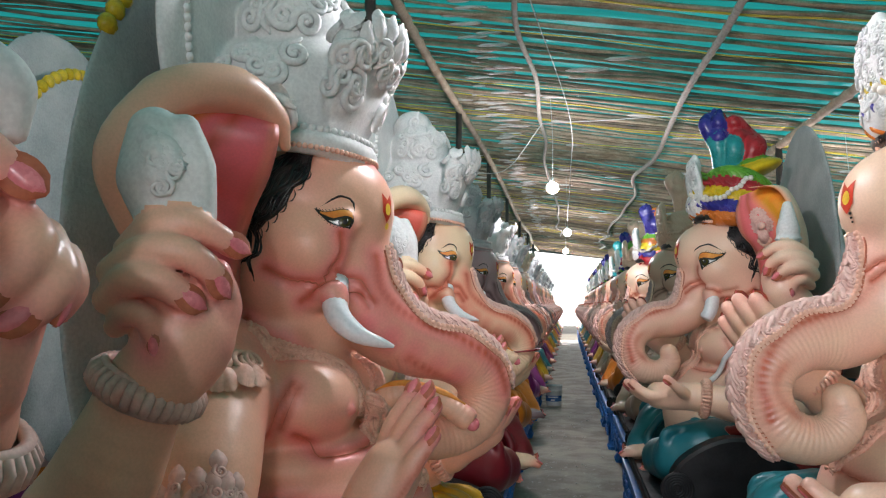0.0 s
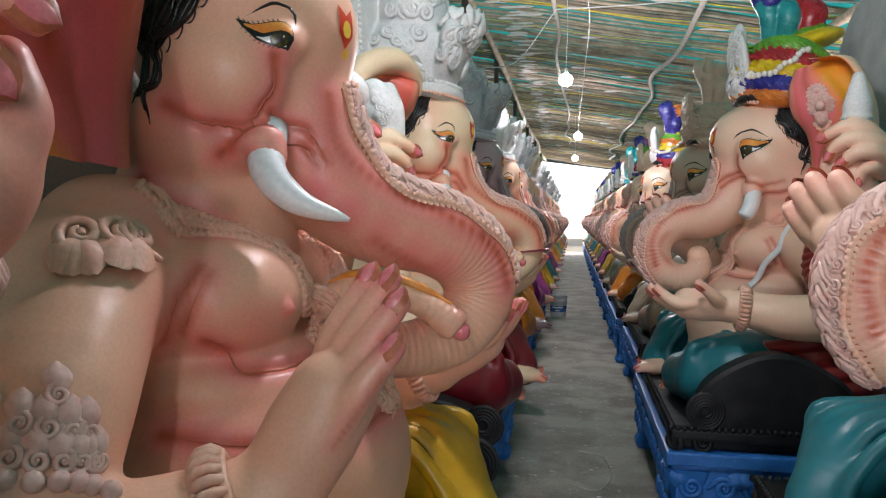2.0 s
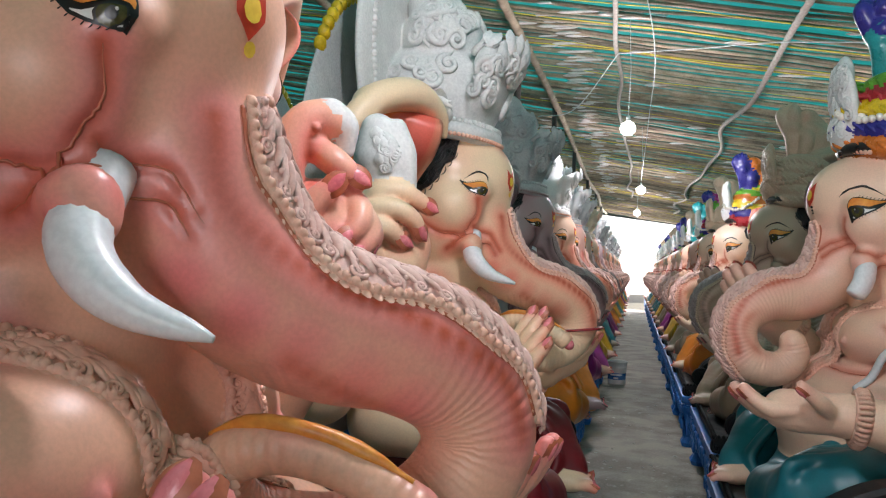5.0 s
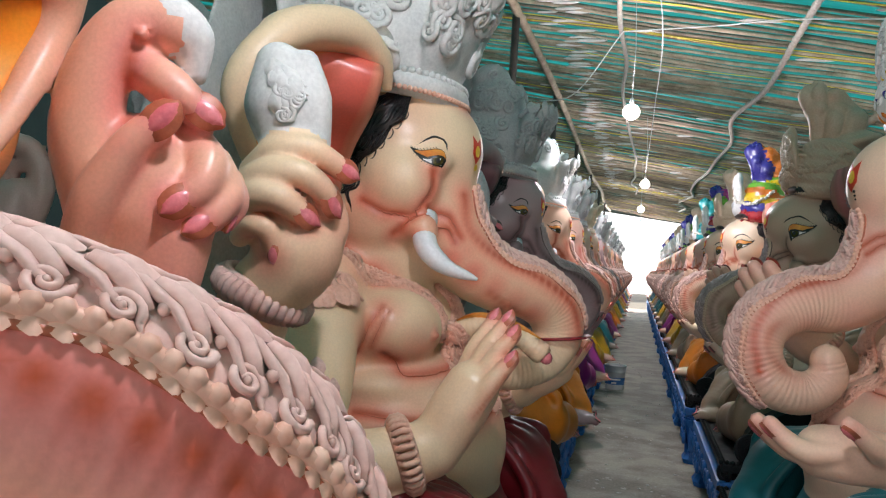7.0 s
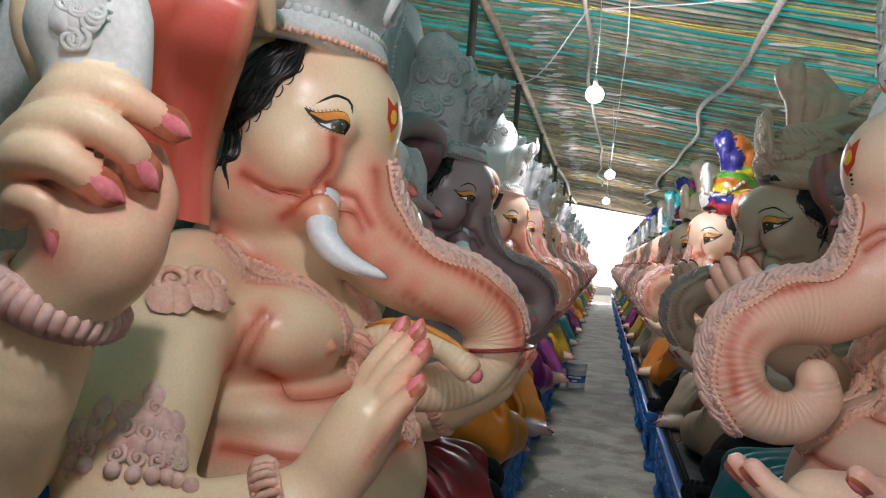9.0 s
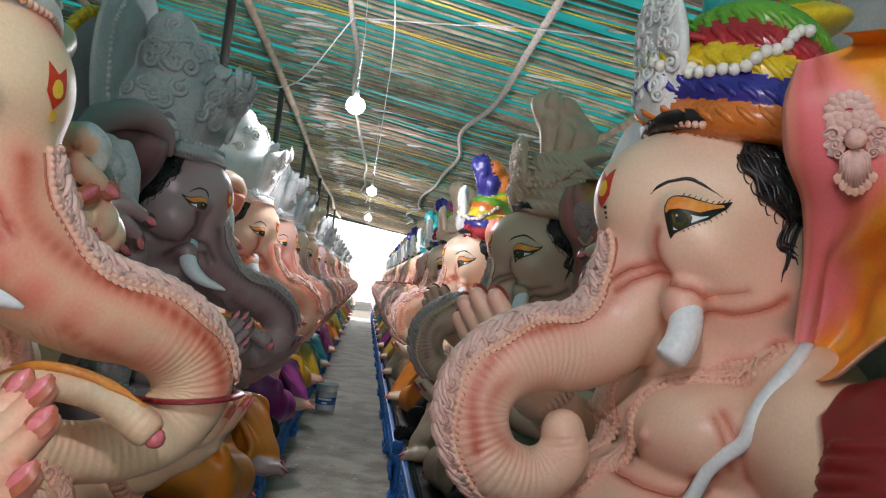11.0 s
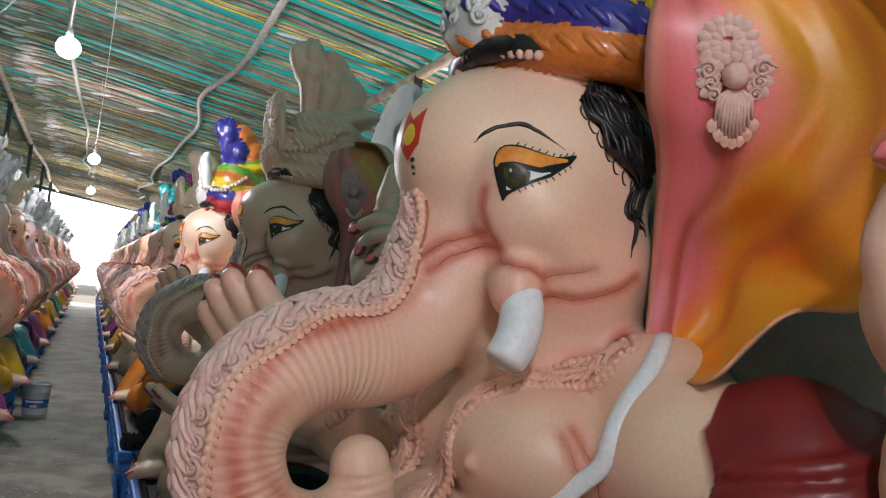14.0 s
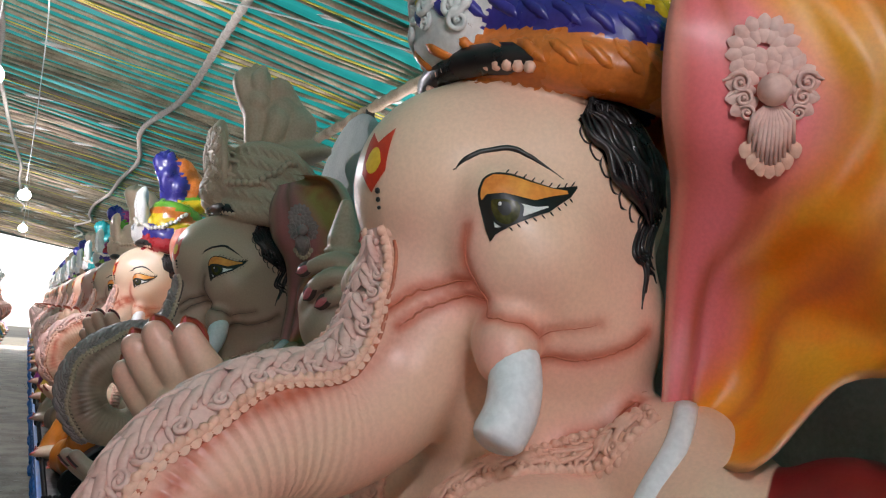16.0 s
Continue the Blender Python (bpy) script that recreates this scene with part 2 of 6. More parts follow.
def spline(pts, per=8):
    """A smooth line through the points (Catmull-Rom)."""
    P = np.asarray(pts, dtype=float)
    if len(P) < 3:
        t = np.linspace(0, 1, per + 1)[:, None]
        return P[0] * (1 - t) + P[-1] * t
    Q = np.vstack([2 * P[0] - P[1], P, 2 * P[-1] - P[-2]])
    out = []
    for i in range(len(P) - 1):
        a, b, c, d = Q[i:i + 4]
        for t in np.linspace(0, 1, per, endpoint=False):
            out.append(0.5 * (2 * b + (c - a) * t + (2 * a - 5 * b + 4 * c - d) * t * t + (3 * b - a - 3 * c + d) * t ** 3))
    out.append(P[-1])
    return np.array(out)


def unit(v):
    v = np.asarray(v, dtype=float)
    return v / (np.linalg.norm(v) + 1e-9)


class Shape:
    """Collects the pieces of one mesh: places, faces, material numbers and paint."""

    def __init__(self):
        self.V, self.F, self.M, self.P, self.Z, self.R, self.n = [], [], [], [], [], [], 0

    def add(self, V, F, m, paint=None, zones=None, ring=None):
        V = np.asarray(V, dtype=float)
        F = np.asarray(F, dtype=np.int64)
        k = len(V)
        self.V.append(V)
        self.F.append(F + self.n)
        self.M.append(np.full(len(F), m))
        self.P.append(np.zeros((k, 3)) if paint is None else paint)
        self.Z.append(np.zeros((k, 3)) if zones is None else zones)
        self.R.append(np.zeros((k, 2)) if ring is None else ring)
        self.n += k

    def grid(self, G, m, closed_u=False, closed_v=False, **kw):
        """A sheet from a grid of places (rows, columns, 3)."""
        a, b = G.shape[:2]
        i = np.arange(a if closed_u else a - 1)
        j = np.arange(b if closed_v else b - 1)
        I, J = np.meshgrid(i, j, indexing="ij")
        I2, J2 = (I + 1) % a, (J + 1) % b
        F = np.stack([I * b + J, I * b + J2, I2 * b + J2, I2 * b + J], -1).reshape(-1, 4)
        self.add(G.reshape(-1, 3), F, m, **kw)

    def sweep(self, path, radius, m, sides=6, closed=False, flat=1.0, **kw):
        P = np.asarray(path, dtype=float)
        n = len(P)
        r = np.broadcast_to(np.asarray(radius, dtype=float), (n,))
        T = np.roll(P, -1, 0) - np.roll(P, 1, 0)
        if not closed:
            T[0], T[-1] = P[1] - P[0], P[-1] - P[-2]
        T /= np.linalg.norm(T, axis=1)[:, None] + 1e-9
        ref = np.array((0.0, 0.0, 1.0)) if abs(T[0][2]) < 0.9 else np.array((1.0, 0.0, 0.0))
        N = np.zeros_like(P)
        prev = unit(np.cross(T[0], ref))
        for i in range(n):
            prev = unit(prev - T[i] * (prev @ T[i]))
            N[i] = prev
        B = np.cross(T, N)
        a = np.linspace(0, 2 * np.pi, sides, endpoint=False)
        G = P[:, None] + r[:, None, None] * (np.cos(a)[None, :, None] * N[:, None] + flat * np.sin(a)[None, :, None] * B[:, None])
        if not closed:
            G = np.concatenate([np.repeat(P[:1], sides, 0)[None], G, np.repeat(P[-1:], sides, 0)[None]])
        self.grid(G, m, closed_u=closed, closed_v=True, **kw)

    def bead(self, c, r, m, seg=8, rings=5, squash=(1, 1, 1)):
        u, v = np.linspace(0, np.pi, rings), np.linspace(0, 2 * np.pi, seg, endpoint=False)
        G = np.stack([np.sin(u)[:, None] * np.cos(v), np.sin(u)[:, None] * np.sin(v), np.cos(u)[:, None] * np.ones(seg)], -1)
        self.grid(np.asarray(c) + r * G * np.asarray(squash), m, closed_v=True)

    def make(self, name, mats, mirror=False):
        V = np.concatenate(self.V)
        if mirror:
            V = V * (-1, 1, 1)
        loops, starts, totals = [], [], []
        for F in self.F:
            if mirror:
                F = F[:, ::-1]
            loops.append(F.reshape(-1))
            totals.append(np.full(len(F), F.shape[1]))
        loops, totals = np.concatenate(loops), np.concatenate(totals)
        starts = np.concatenate([[0], np.cumsum(totals)[:-1]])
        me = bpy.data.meshes.new(name)
        me.vertices.add(len(V))
        me.vertices.foreach_set("co", V.astype(np.float32).reshape(-1))
        me.loops.add(len(loops))
        me.loops.foreach_set("vertex_index", loops.astype(np.int32))
        me.polygons.add(len(totals))
        me.polygons.foreach_set("loop_start", starts.astype(np.int32))
        me.polygons.foreach_set("loop_total", totals.astype(np.int32))
        me.polygons.foreach_set("material_index", np.concatenate(self.M).astype(np.int32))
        me.polygons.foreach_set("use_smooth", np.ones(len(totals), dtype=bool))
        for m in mats:
            me.materials.append(m)
        me.update(calc_edges=True)
        for key, rows in (("paint", self.P), ("zones", self.Z)):
            at = me.attributes.new(key, "FLOAT_COLOR", "POINT")
            C = np.ones((len(V), 4), dtype=np.float32)
            C[:, :3] = np.clip(np.concatenate(rows), 0, 1)
            at.data.foreach_set("color", C.reshape(-1))
        at = me.attributes.new("ring", "FLOAT_VECTOR", "POINT")
        C = np.zeros((len(V), 3), dtype=np.float32)
        C[:, :2] = np.concatenate(self.R)
        at.data.foreach_set("vector", C.reshape(-1))
        me.validate()
        me.update()
        return me


# ---- clay: smooth unions of solids, skinned as one surface ----
class Clay:
    def __init__(self, lo, hi, h):
        self.lo, self.h = np.array(lo, dtype=float), h
        self.n = np.ceil((np.array(hi) - self.lo) / h).astype(int) + 1
        self.d = np.full(self.n, 0.3, dtype=np.float32)
        self.solids = []

    def window(self, lo, hi):
        a = np.clip(np.floor((np.asarray(lo) - self.lo) / self.h).astype(int), 0, self.n)
        b = np.clip(np.ceil((np.asarray(hi) - self.lo) / self.h).astype(int) + 1, 0, self.n)
        return tuple(slice(i, j) for i, j in zip(a, b))

    def places(self, w):
        ax = [(self.lo[i] + self.h * np.arange(s.start, s.stop)).astype(np.float32) for i, s in enumerate(w)]
        return np.stack(np.meshgrid(*ax, indexing="ij"), -1)

    def put(self, fn, lo, hi, k, tag, cut=False):
        pad = max(2.5 * k, 3 * self.h)
        lo, hi = np.asarray(lo) - pad, np.asarray(hi) + pad
        w = self.window(lo, hi)
        if any(s.stop <= s.start for s in w):
            return
        d, e = self.d[w], fn(self.places(w))
        if cut:
            e = -e
            g = np.clip(0.5 - 0.5 * (e - d) / k, 0, 1)
            self.d[w] = e + (d - e) * g + k * g * (1 - g)
        else:
            g = np.clip(0.5 + 0.5 * (e - d) / k, 0, 1)
            self.d[w] = e + (d - e) * g - k * g * (1 - g)
            self.solids.append((tag, fn, lo - 0.08, hi + 0.08))

    def ball(self, c, r, k=0.04, tag="skin", turn=None, cut=False):
        c, r = np.asarray(c, dtype=np.float32), np.asarray(r if hasattr(r, "__len__") else (r, r, r), dtype=np.float32)
        R = np.array(Euler([radians(a) for a in turn]).to_matrix(), dtype=np.float32) if turn else np.eye(3, dtype=np.float32)

        def fn(P):
            q = (P - c) @ R
            a = np.sqrt(((q / r) ** 2).sum(-1))
            b = np.sqrt(((q / r ** 2) ** 2).sum(-1)) + 1e-6
            return a * (a - 1) / b

        e = np.abs(R) @ r
        self.put(fn, c - e, c + e, k, tag, cut)

    def rod(self, pts, radii, k=0.03, tag="skin", per=5, cut=False):
        C = spline(pts, per).astype(np.float32)
        r = np.interp(np.linspace(0, 1, len(C)), np.linspace(0, 1, len(radii)), radii).astype(np.float32)

        def fn(P):
            out = np.full(P.shape[:-1], 9.0, dtype=np.float32)
            for i in range(len(C) - 1):
                ab = C[i + 1] - C[i]
                q = P - C[i]
                t = np.clip((q @ ab) / (ab @ ab + 1e-9), 0, 1)
                dd = np.sqrt(((q - t[..., None] * ab) ** 2).sum(-1)) - (r[i] + (r[i + 1] - r[i]) * t)
                np.minimum(out, dd, out=out)
            return out

        m = r.max()
        self.put(fn, C.min(0) - m, C.max(0) + m, k, tag, cut)
        return C

    def snap(self, p):
        """The place on the surface next to p."""
        p = np.array(p, dtype=float)
        for _ in range(6):
            g = np.clip((p - self.lo) / self.h, 1, self.n - 3)
            i = g.astype(int)
            f = g - i
            w = self.d[i[0]:i[0] + 2, i[1]:i[1] + 2, i[2]:i[2] + 2].astype(float)
            a = w[0] * (1 - f[0]) + w[1] * f[0]
            b = a[0] * (1 - f[1]) + a[1] * f[1]
            val = b[0] * (1 - f[2]) + b[1] * f[2]
            j = np.round(g).astype(int)
            x, y, z = j
            grad = np.array((self.d[x + 1, y, z] - self.d[x - 1, y, z], self.d[x, y + 1, z] - self.d[x, y - 1, z], self.d[x, y, z + 1] - self.d[x, y, z - 1]), dtype=float)
            nrm = np.linalg.norm(grad)
            if nrm < 1e-6:
                break
            p = p - np.clip(val, -0.03, 0.03) * grad / nrm
        return p

    def skin(self):
        """Surface nets, pulled onto the surface."""
        d, h = self.d, self.h
        s = d < 0
        c = [s[i:s.shape[0] - 1 + i, j:s.shape[1] - 1 + j, k:s.shape[2] - 1 + k] for i in (0, 1) for j in (0, 1) for k in (0, 1)]
        tot = sum(x.astype(np.int8) for x in c)
        cells = np.argwhere((tot > 0) & (tot < 8))
        number = np.full(tot.shape, -1, dtype=np.int64)
        number[tuple(cells.T)] = np.arange(len(cells))
        acc, cnt = np.zeros((len(cells), 3)), np.zeros(len(cells))
        corner = [(i, j, k) for i in (0, 1) for j in (0, 1) for k in (0, 1)]
        for a in corner:
            for ax in range(3):
                if a[ax]:
                    continue
                b = list(a)
                b[ax] = 1
                da, db = d[tuple((cells + a).T)], d[tuple((cells + b).T)]
                hit = (da < 0) != (db < 0)
                t = np.where(hit, da / np.where(hit, da - db, 1), 0)
                p = np.array(a, dtype=float)[None] + t[:, None] * (np.array(b) - np.array(a))[None]
                acc += np.where(hit[:, None], p, 0)
                cnt += hit
        G = cells + acc / cnt[:, None]
        for _ in range(2):
            i = np.clip(np.floor(G).astype(int), 0, self.n - 2)
            f = np.clip(G - i, 0, 1)
            val, grad = np.zeros(len(G)), np.zeros((len(G), 3))
            for a in corner:
                w = [f[:, x] if a[x] else 1 - f[:, x] for x in range(3)]
                dv = d[tuple((i + a).T)]
                val += w[0] * w[1] * w[2] * dv
                for x in range(3):
                    y, z = [q for q in range(3) if q != x]
                    grad[:, x] += (1 if a[x] else -1) * w[y] * w[z] * dv
            step = val / np.maximum((grad ** 2).sum(1), 1e-8)
            G = G - np.clip(step, -0.5, 0.5)[:, None] * grad
        quads = []
        for ax in range(3):
            y, z = (ax + 1) % 3, (ax + 2) % 3
            sl = [slice(None)] * 3
            sl[ax] = slice(0, -1)
            sh = [slice(None)] * 3
            sh[ax] = slice(1, None)
            e = np.argwhere(s[tuple(sl)] != s[tuple(sh)])
            ok = (e[:, y] > 0) & (e[:, z] > 0) & (e[:, y] < self.n[y] - 1) & (e[:, z] < self.n[z] - 1)
            e = e[ok]
            dy, dz = np.eye(3, dtype=int)[y], np.eye(3, dtype=int)[z]
            q = np.stack([number[tuple((e - dy - dz).T)], number[tuple((e - dz).T)], number[tuple(e.T)], number[tuple((e - dy).T)]], 1)
            flip = ~s[tuple(e.T)]
            q[flip] = q[flip][:, ::-1]
            quads.append(q)
        return self.lo + G * h, np.concatenate(quads)

    def nearest(self, V):
        """For each tag, the distance of the places from its solids."""
        out = {}
        for tag, fn, lo, hi in self.solids:
            near = np.all((V > lo) & (V < hi), axis=1)
            dist = np.full(len(V), 0.5, dtype=np.float32)
            dist[near] = fn(V[near].astype(np.float32))
            out[tag] = np.minimum(out[tag], dist) if tag in out else dist
        return out


# ---- statue carving ----
from mathutils.bvhtree import BVHTree

(S_PAINT, S_CROWN, S_HAIR, S_LINE, S_WHITE, S_IRIS, S_LID, S_NAIL, S_TUSK, S_RELIEF, S_DUST, S_FIRE, S_SUN,
 S_ORANGE, S_BLUE, S_YELLOW, S_RED, S_GREEN, S_TEAL, S_PEARL, S_PLATE, S_SHADE) = range(22)


class Statue:
    """One statue: clay for the large forms, then relief, hair and painted lines laid on its surface. Forward is +x, z up."""

    def __init__(self, lo=(0, 0, 0), hi=(0.1, 0.1, 0.1), h=0.05, fine=True):
        self.clay, self.shape, self.fine = Clay(lo, hi, h), Shape(), fine
        self.blush, self.lines, self.trunk, self.creases, self.dabs = [], [], None, [], []
        self.rng = random.Random(7)
        self.flush, self.ring_from = 1.0, 0.46

    def finger(self, pts, r, nail=None, k=0.012):
        self.clay.rod(pts, (r * 0.95, r * 1.08, r * 0.9, r * 0.75), k, "skin", per=4)
        if nail is not None:
            tip, prev = np.array(pts[-1]), np.array(pts[-2])
            self.dabs.append((tip, unit(tip - prev), unit(nail), r))
            self.blush.append((tip, 0.055, 0.75))

    def spread_palm(self, wrist, reach, across, out, size=1.0, bend=0.25, gap=0.046, fan=0.10, thumb=True, fat=1.0, reachy=1.0):
        """An open palm: reach is the way of the fingers, across from first to last finger, out the back of it."""
        wrist, d, a, o = np.array(wrist), unit(reach), unit(across), unit(out)
        mid = wrist + d * 0.11 * size
        self.clay.rod((wrist, mid, mid + d * 0.07 * size), (0.075 * size, (0.04 + 0.98 * gap) * size, (0.035 + 0.98 * gap) * size), 0.03)
        for i in range(4):
            root = wrist + d * 0.15 * size + a * (i - 1.5) * gap * size
            ln = (0.17, 0.19, 0.18, 0.14)[i] * size * reachy
            f = unit(d + a * (i - 1.5) * fan)
            p1 = root + f * ln * 0.5 + o * 0.012
            p2 = p1 + (f - o * bend) * ln * 0.35
            p3 = p2 + (f - o * bend * 2) * ln * 0.25
            self.finger((root, p1, p2, p3), 0.0265 * size * fat, o, 0.007)
            side = a * 0.025 * size
            self.lines.append(([root + side + o * 0.01, p1 + side, p2 + side], 0.008, 0.55))
        t0 = wrist + d * 0.05 * size - a * 0.07 * size
        if thumb:
            self.finger((t0, t0 + (d * 0.6 - a * 0.7 - o * 0.3) * 0.09 * size, t0 + (d * 0.9 - a * 0.8 - o * 0.5) * 0.14 * size), 0.03 * size, o)
        self.blush.append((mid - o * 0.06, 0.1, 0.6))

    def frame_rod(self, c, right, pts, r, nail=False, k=0.010, tag="skin"):
        """A rod given by (right, up, towards the aisle) steps from c."""
        u = np.array((right[0], right[1], 0.0))
        w = np.array((right[1], -right[0], 0.0))
        P = [np.asarray(c) + u * a + w * o + np.array((0, 0, b)) for a, b, o in pts]
        if nail:
            self.finger(P, r, unit(w + u * 0.15 + np.array((0, 0, 0.15))), k)
        else:
            self.clay.rod(P, r if hasattr(r, "__len__") else (r, r), k, tag)
        return P

    def fist(self, c, side, size=1.0):
        """A fist round an upright handle, the fingers folded over it; side is -1 for the one towards -y."""
        c = np.array(c)
        right = (0.87, 0.49) if side < 0 else (0.84, 0.54)
        if side < 0:
            folds = (((-0.10, 0.05, 0.0), (-0.05, 0.095, 0.06), (0.02, 0.105, 0.085), (0.085, 0.08, 0.08), (0.13, 0.055, 0.06)),
                     ((-0.13, 0.0, 0.02), (-0.075, 0.035, 0.085), (0.0, 0.042, 0.115), (0.06, 0.01, 0.115), (0.09, -0.035, 0.09)),
                     ((-0.135, -0.06, 0.03), (-0.095, -0.02, 0.095), (-0.045, -0.02, 0.125), (0.0, -0.045, 0.125), (0.032, -0.068, 0.11)),
                     ((-0.12, -0.12, 0.03), (-0.095, -0.09, 0.09), (-0.06, -0.10, 0.11), (-0.042, -0.15, 0.095), (-0.04, -0.165, 0.09)))
            thick = (0.036, 0.038, 0.038, 0.028)
            palm = (((0.0, -0.05, 0.0), (0.02, -0.15, 0.02), (-0.01, -0.22, 0.01)), (0.10, 0.115, 0.095))
            heel = (((0.09, 0.0, 0.02), (0.105, -0.08, 0.03), (0.07, -0.16, 0.04)), (0.035, 0.045, 0.05))
        else:
            folds = (((-0.126, -0.138, 0.05), (-0.10, -0.035, 0.075), (-0.05, 0.06, 0.09), (0.0, 0.115, 0.095)),
                     ((-0.035, 0.215, 0.02), (0.02, 0.175, 0.055), (0.075, 0.135, 0.06)),
                     ((0.05, 0.10, 0.02), (0.085, 0.05, 0.06), (0.07, 0.0, 0.09), (0.03, -0.035, 0.10)),
                     ((0.10, 0.06, 0.0), (0.12, 0.0, 0.045), (0.10, -0.045, 0.075), (0.068, -0.068, 0.085)),
                     ((0.13, 0.03, -0.02), (0.14, -0.02, 0.02), (0.125, -0.055, 0.04)))
            thick = (0.040, 0.040, 0.036, 0.034, 0.028)
            palm = (((-0.02, 0.05, 0.0), (0.0, -0.06, 0.0), (-0.02, -0.2, 0.0)), (0.09, 0.11, 0.09))
            heel = (((0.04, -0.10, 0.05), (0.03, -0.16, 0.05)), (0.062, 0.06))
        self.frame_rod(c, right, palm[0], palm[1], k=0.03)
        P = self.frame_rod(c, right, heel[0], heel[1], k=0.015)
        self.blush += [(p, 0.085, 0.6) for p in P]
        for pts, r in zip(folds, thick):
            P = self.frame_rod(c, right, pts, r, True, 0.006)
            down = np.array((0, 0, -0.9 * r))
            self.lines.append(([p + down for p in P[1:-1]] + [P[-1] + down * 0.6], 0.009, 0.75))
            self.blush.append((P[-2], 0.045, 0.45))

    def groove(self, pts, r=0.009, w=0.8):
        """A crease cut into the clay, with the airbrushed line that follows it."""
        pts = [self.clay.snap(p) for p in spline(pts, 3)]
        self.clay.rod(pts, (r * 0.5, r, r, r * 0.4), 0.012, per=3, cut=True)
        self.lines.append((pts, 0.0145, min(1.0, w * 1.2)))
        self.creases.append((pts, r))

    def finish(self, cloth_tags=("cloth1", "cloth2"), crown_tags=("crown",)):
        """Skin the clay, lay its paint, and ready the surface for relief."""
        V, F = self.clay.skin()
        near = self.clay.nearest(V)
        other = np.full(len(V), 0.5)
        for tag, dist in near.items():
            if tag not in cloth_tags:
                other = np.minimum(other, dist)
        zones, paint, ring = np.zeros((len(V), 3)), np.zeros((len(V), 3)), np.zeros((len(V), 2))
        for i, tag in enumerate(cloth_tags):
            if tag in near:
                rest = other.copy()
                for t2 in cloth_tags:
                    if t2 != tag and t2 in near:
                        rest = np.minimum(rest, near[t2])
                zones[:, i] = np.clip(0.5 + (rest - near[tag]) / 0.06, 0, 1)
        for c, r, w in self.blush:
            dd = np.linalg.norm(V - np.asarray(c), axis=1)
            paint[:, 0] = np.maximum(paint[:, 0], self.flush * w * np.exp(-(dd / r) ** 2))
        for pts, r, w in self.lines:
            C = spline(pts, 6)
            dd = np.min(np.linalg.norm(V[:, None] - C[None], axis=2), axis=1) if len(V) * len(C) < 6e6 else np.min(np.stack([np.linalg.norm(V - c, axis=1) for c in C]), axis=0)
            paint[:, 1] = np.maximum(paint[:, 1], w * np.exp(-(dd / r) ** 2))
            paint[:, 0] = np.maximum(paint[:, 0], 0.7 * self.flush * w * np.exp(-(dd / (3.8 * r)) ** 2))
        if self.trunk is not None:
            C, rad = self.trunk
            s = np.concatenate([[0], np.cumsum(np.linalg.norm(np.diff(C, axis=0), axis=1))])
            near_t = near["trunk"] < 0.02
            idx = np.argwhere(near_t)[:, 0]
            best = np.full(len(idx), 9.0)
            for i in range(len(C) - 1):
                ab = C[i + 1] - C[i]
                q = V[idx] - C[i]
                t = np.clip(q @ ab / (ab @ ab), 0, 1)
                dd = np.linalg.norm(q - t[:, None] * ab, axis=1)
                better = dd < best
                best[better] = dd[better]
                ring[idx[better], 0] = s[i] + t[better] * (s[i + 1] - s[i])
            ring[idx, 1] = np.clip((ring[idx, 0] - self.ring_from) / 0.15, 0, 1)
        names = list(near)
        D = np.stack([near[t] for t in names])
        win = np.argmin(D, axis=0)
        look_up = {"crown": S_CROWN, "plate": S_PLATE, "tusk": S_TUSK, "roll_orange": S_ORANGE, "roll_blue": S_BLUE, "roll_yellow": S_YELLOW, "roll_red": S_RED, "roll_green": S_GREEN, "roll_teal": S_TEAL}
        code = np.array([look_up.get(t, S_PAINT) for t in names])
        vm = code[win]
        m = vm[F[:, 0]]
        self.shape.add(V, F, S_PAINT, paint, zones, ring)
        self.shape.M[-1] = m
        self.bvh = BVHTree.FromPolygons([Vector(v) for v in V], [tuple(int(i) for i in f) for f in F])
        for pts, r in self.creases:
            self.stroke(pts, 0.24 * r, S_SHADE, 0.0, 5, 3)
        for tip, d, o, r in self.dabs:
            p, nrm = self.on(tip + o * r * 0.6 - d * r * 0.1)
            a = unit(np.cross(d, nrm))
            u = np.linspace(-1, 1, 7)
            G = np.array([[p - d * r * 0.08 + d * r * 1.14 * x + a * r * 0.82 * y * math.sqrt(max(0, 1.02 - x * x)) + nrm * (0.0035 - 0.011 * y * y - 0.004 * x * x) for y in (-1, -0.5, 0, 0.5, 1)] for x in u])
            self.shape.grid(G, S_SHADE)
            G = np.array([[p + d * r * 0.95 * x + a * r * 0.62 * y * math.sqrt(max(0, 1.02 - x * x)) + nrm * (0.006 - 0.011 * y * y - 0.004 * x * x) for y in (-1, -0.5, 0, 0.5, 1)] for x in u])
            self.shape.grid(G, S_NAIL)

    def on(self, p, lift=0.0):
        loc, nrm, _, _ = self.bvh.find_nearest(Vector(p))
        return np.array(loc) + lift * np.array(nrm), np.array(nrm)

    def line_on(self, pts, per=8, lift=0.0):
        return np.array([self.on(p, lift)[0] for p in spline(pts, per)])

    def stroke(self, pts, r, m, lift=0.0, sides=5, per=7, taper=True):
        P = self.line_on(pts, per, lift)
        t = np.linspace(0, 1, len(P))
        self.shape.sweep(P, r * (np.clip(np.sin(np.pi * np.clip(t, 0.06, 0.94)) * 1.5, 0.2, 1) if taper else np.ones(len(P))), m, sides)

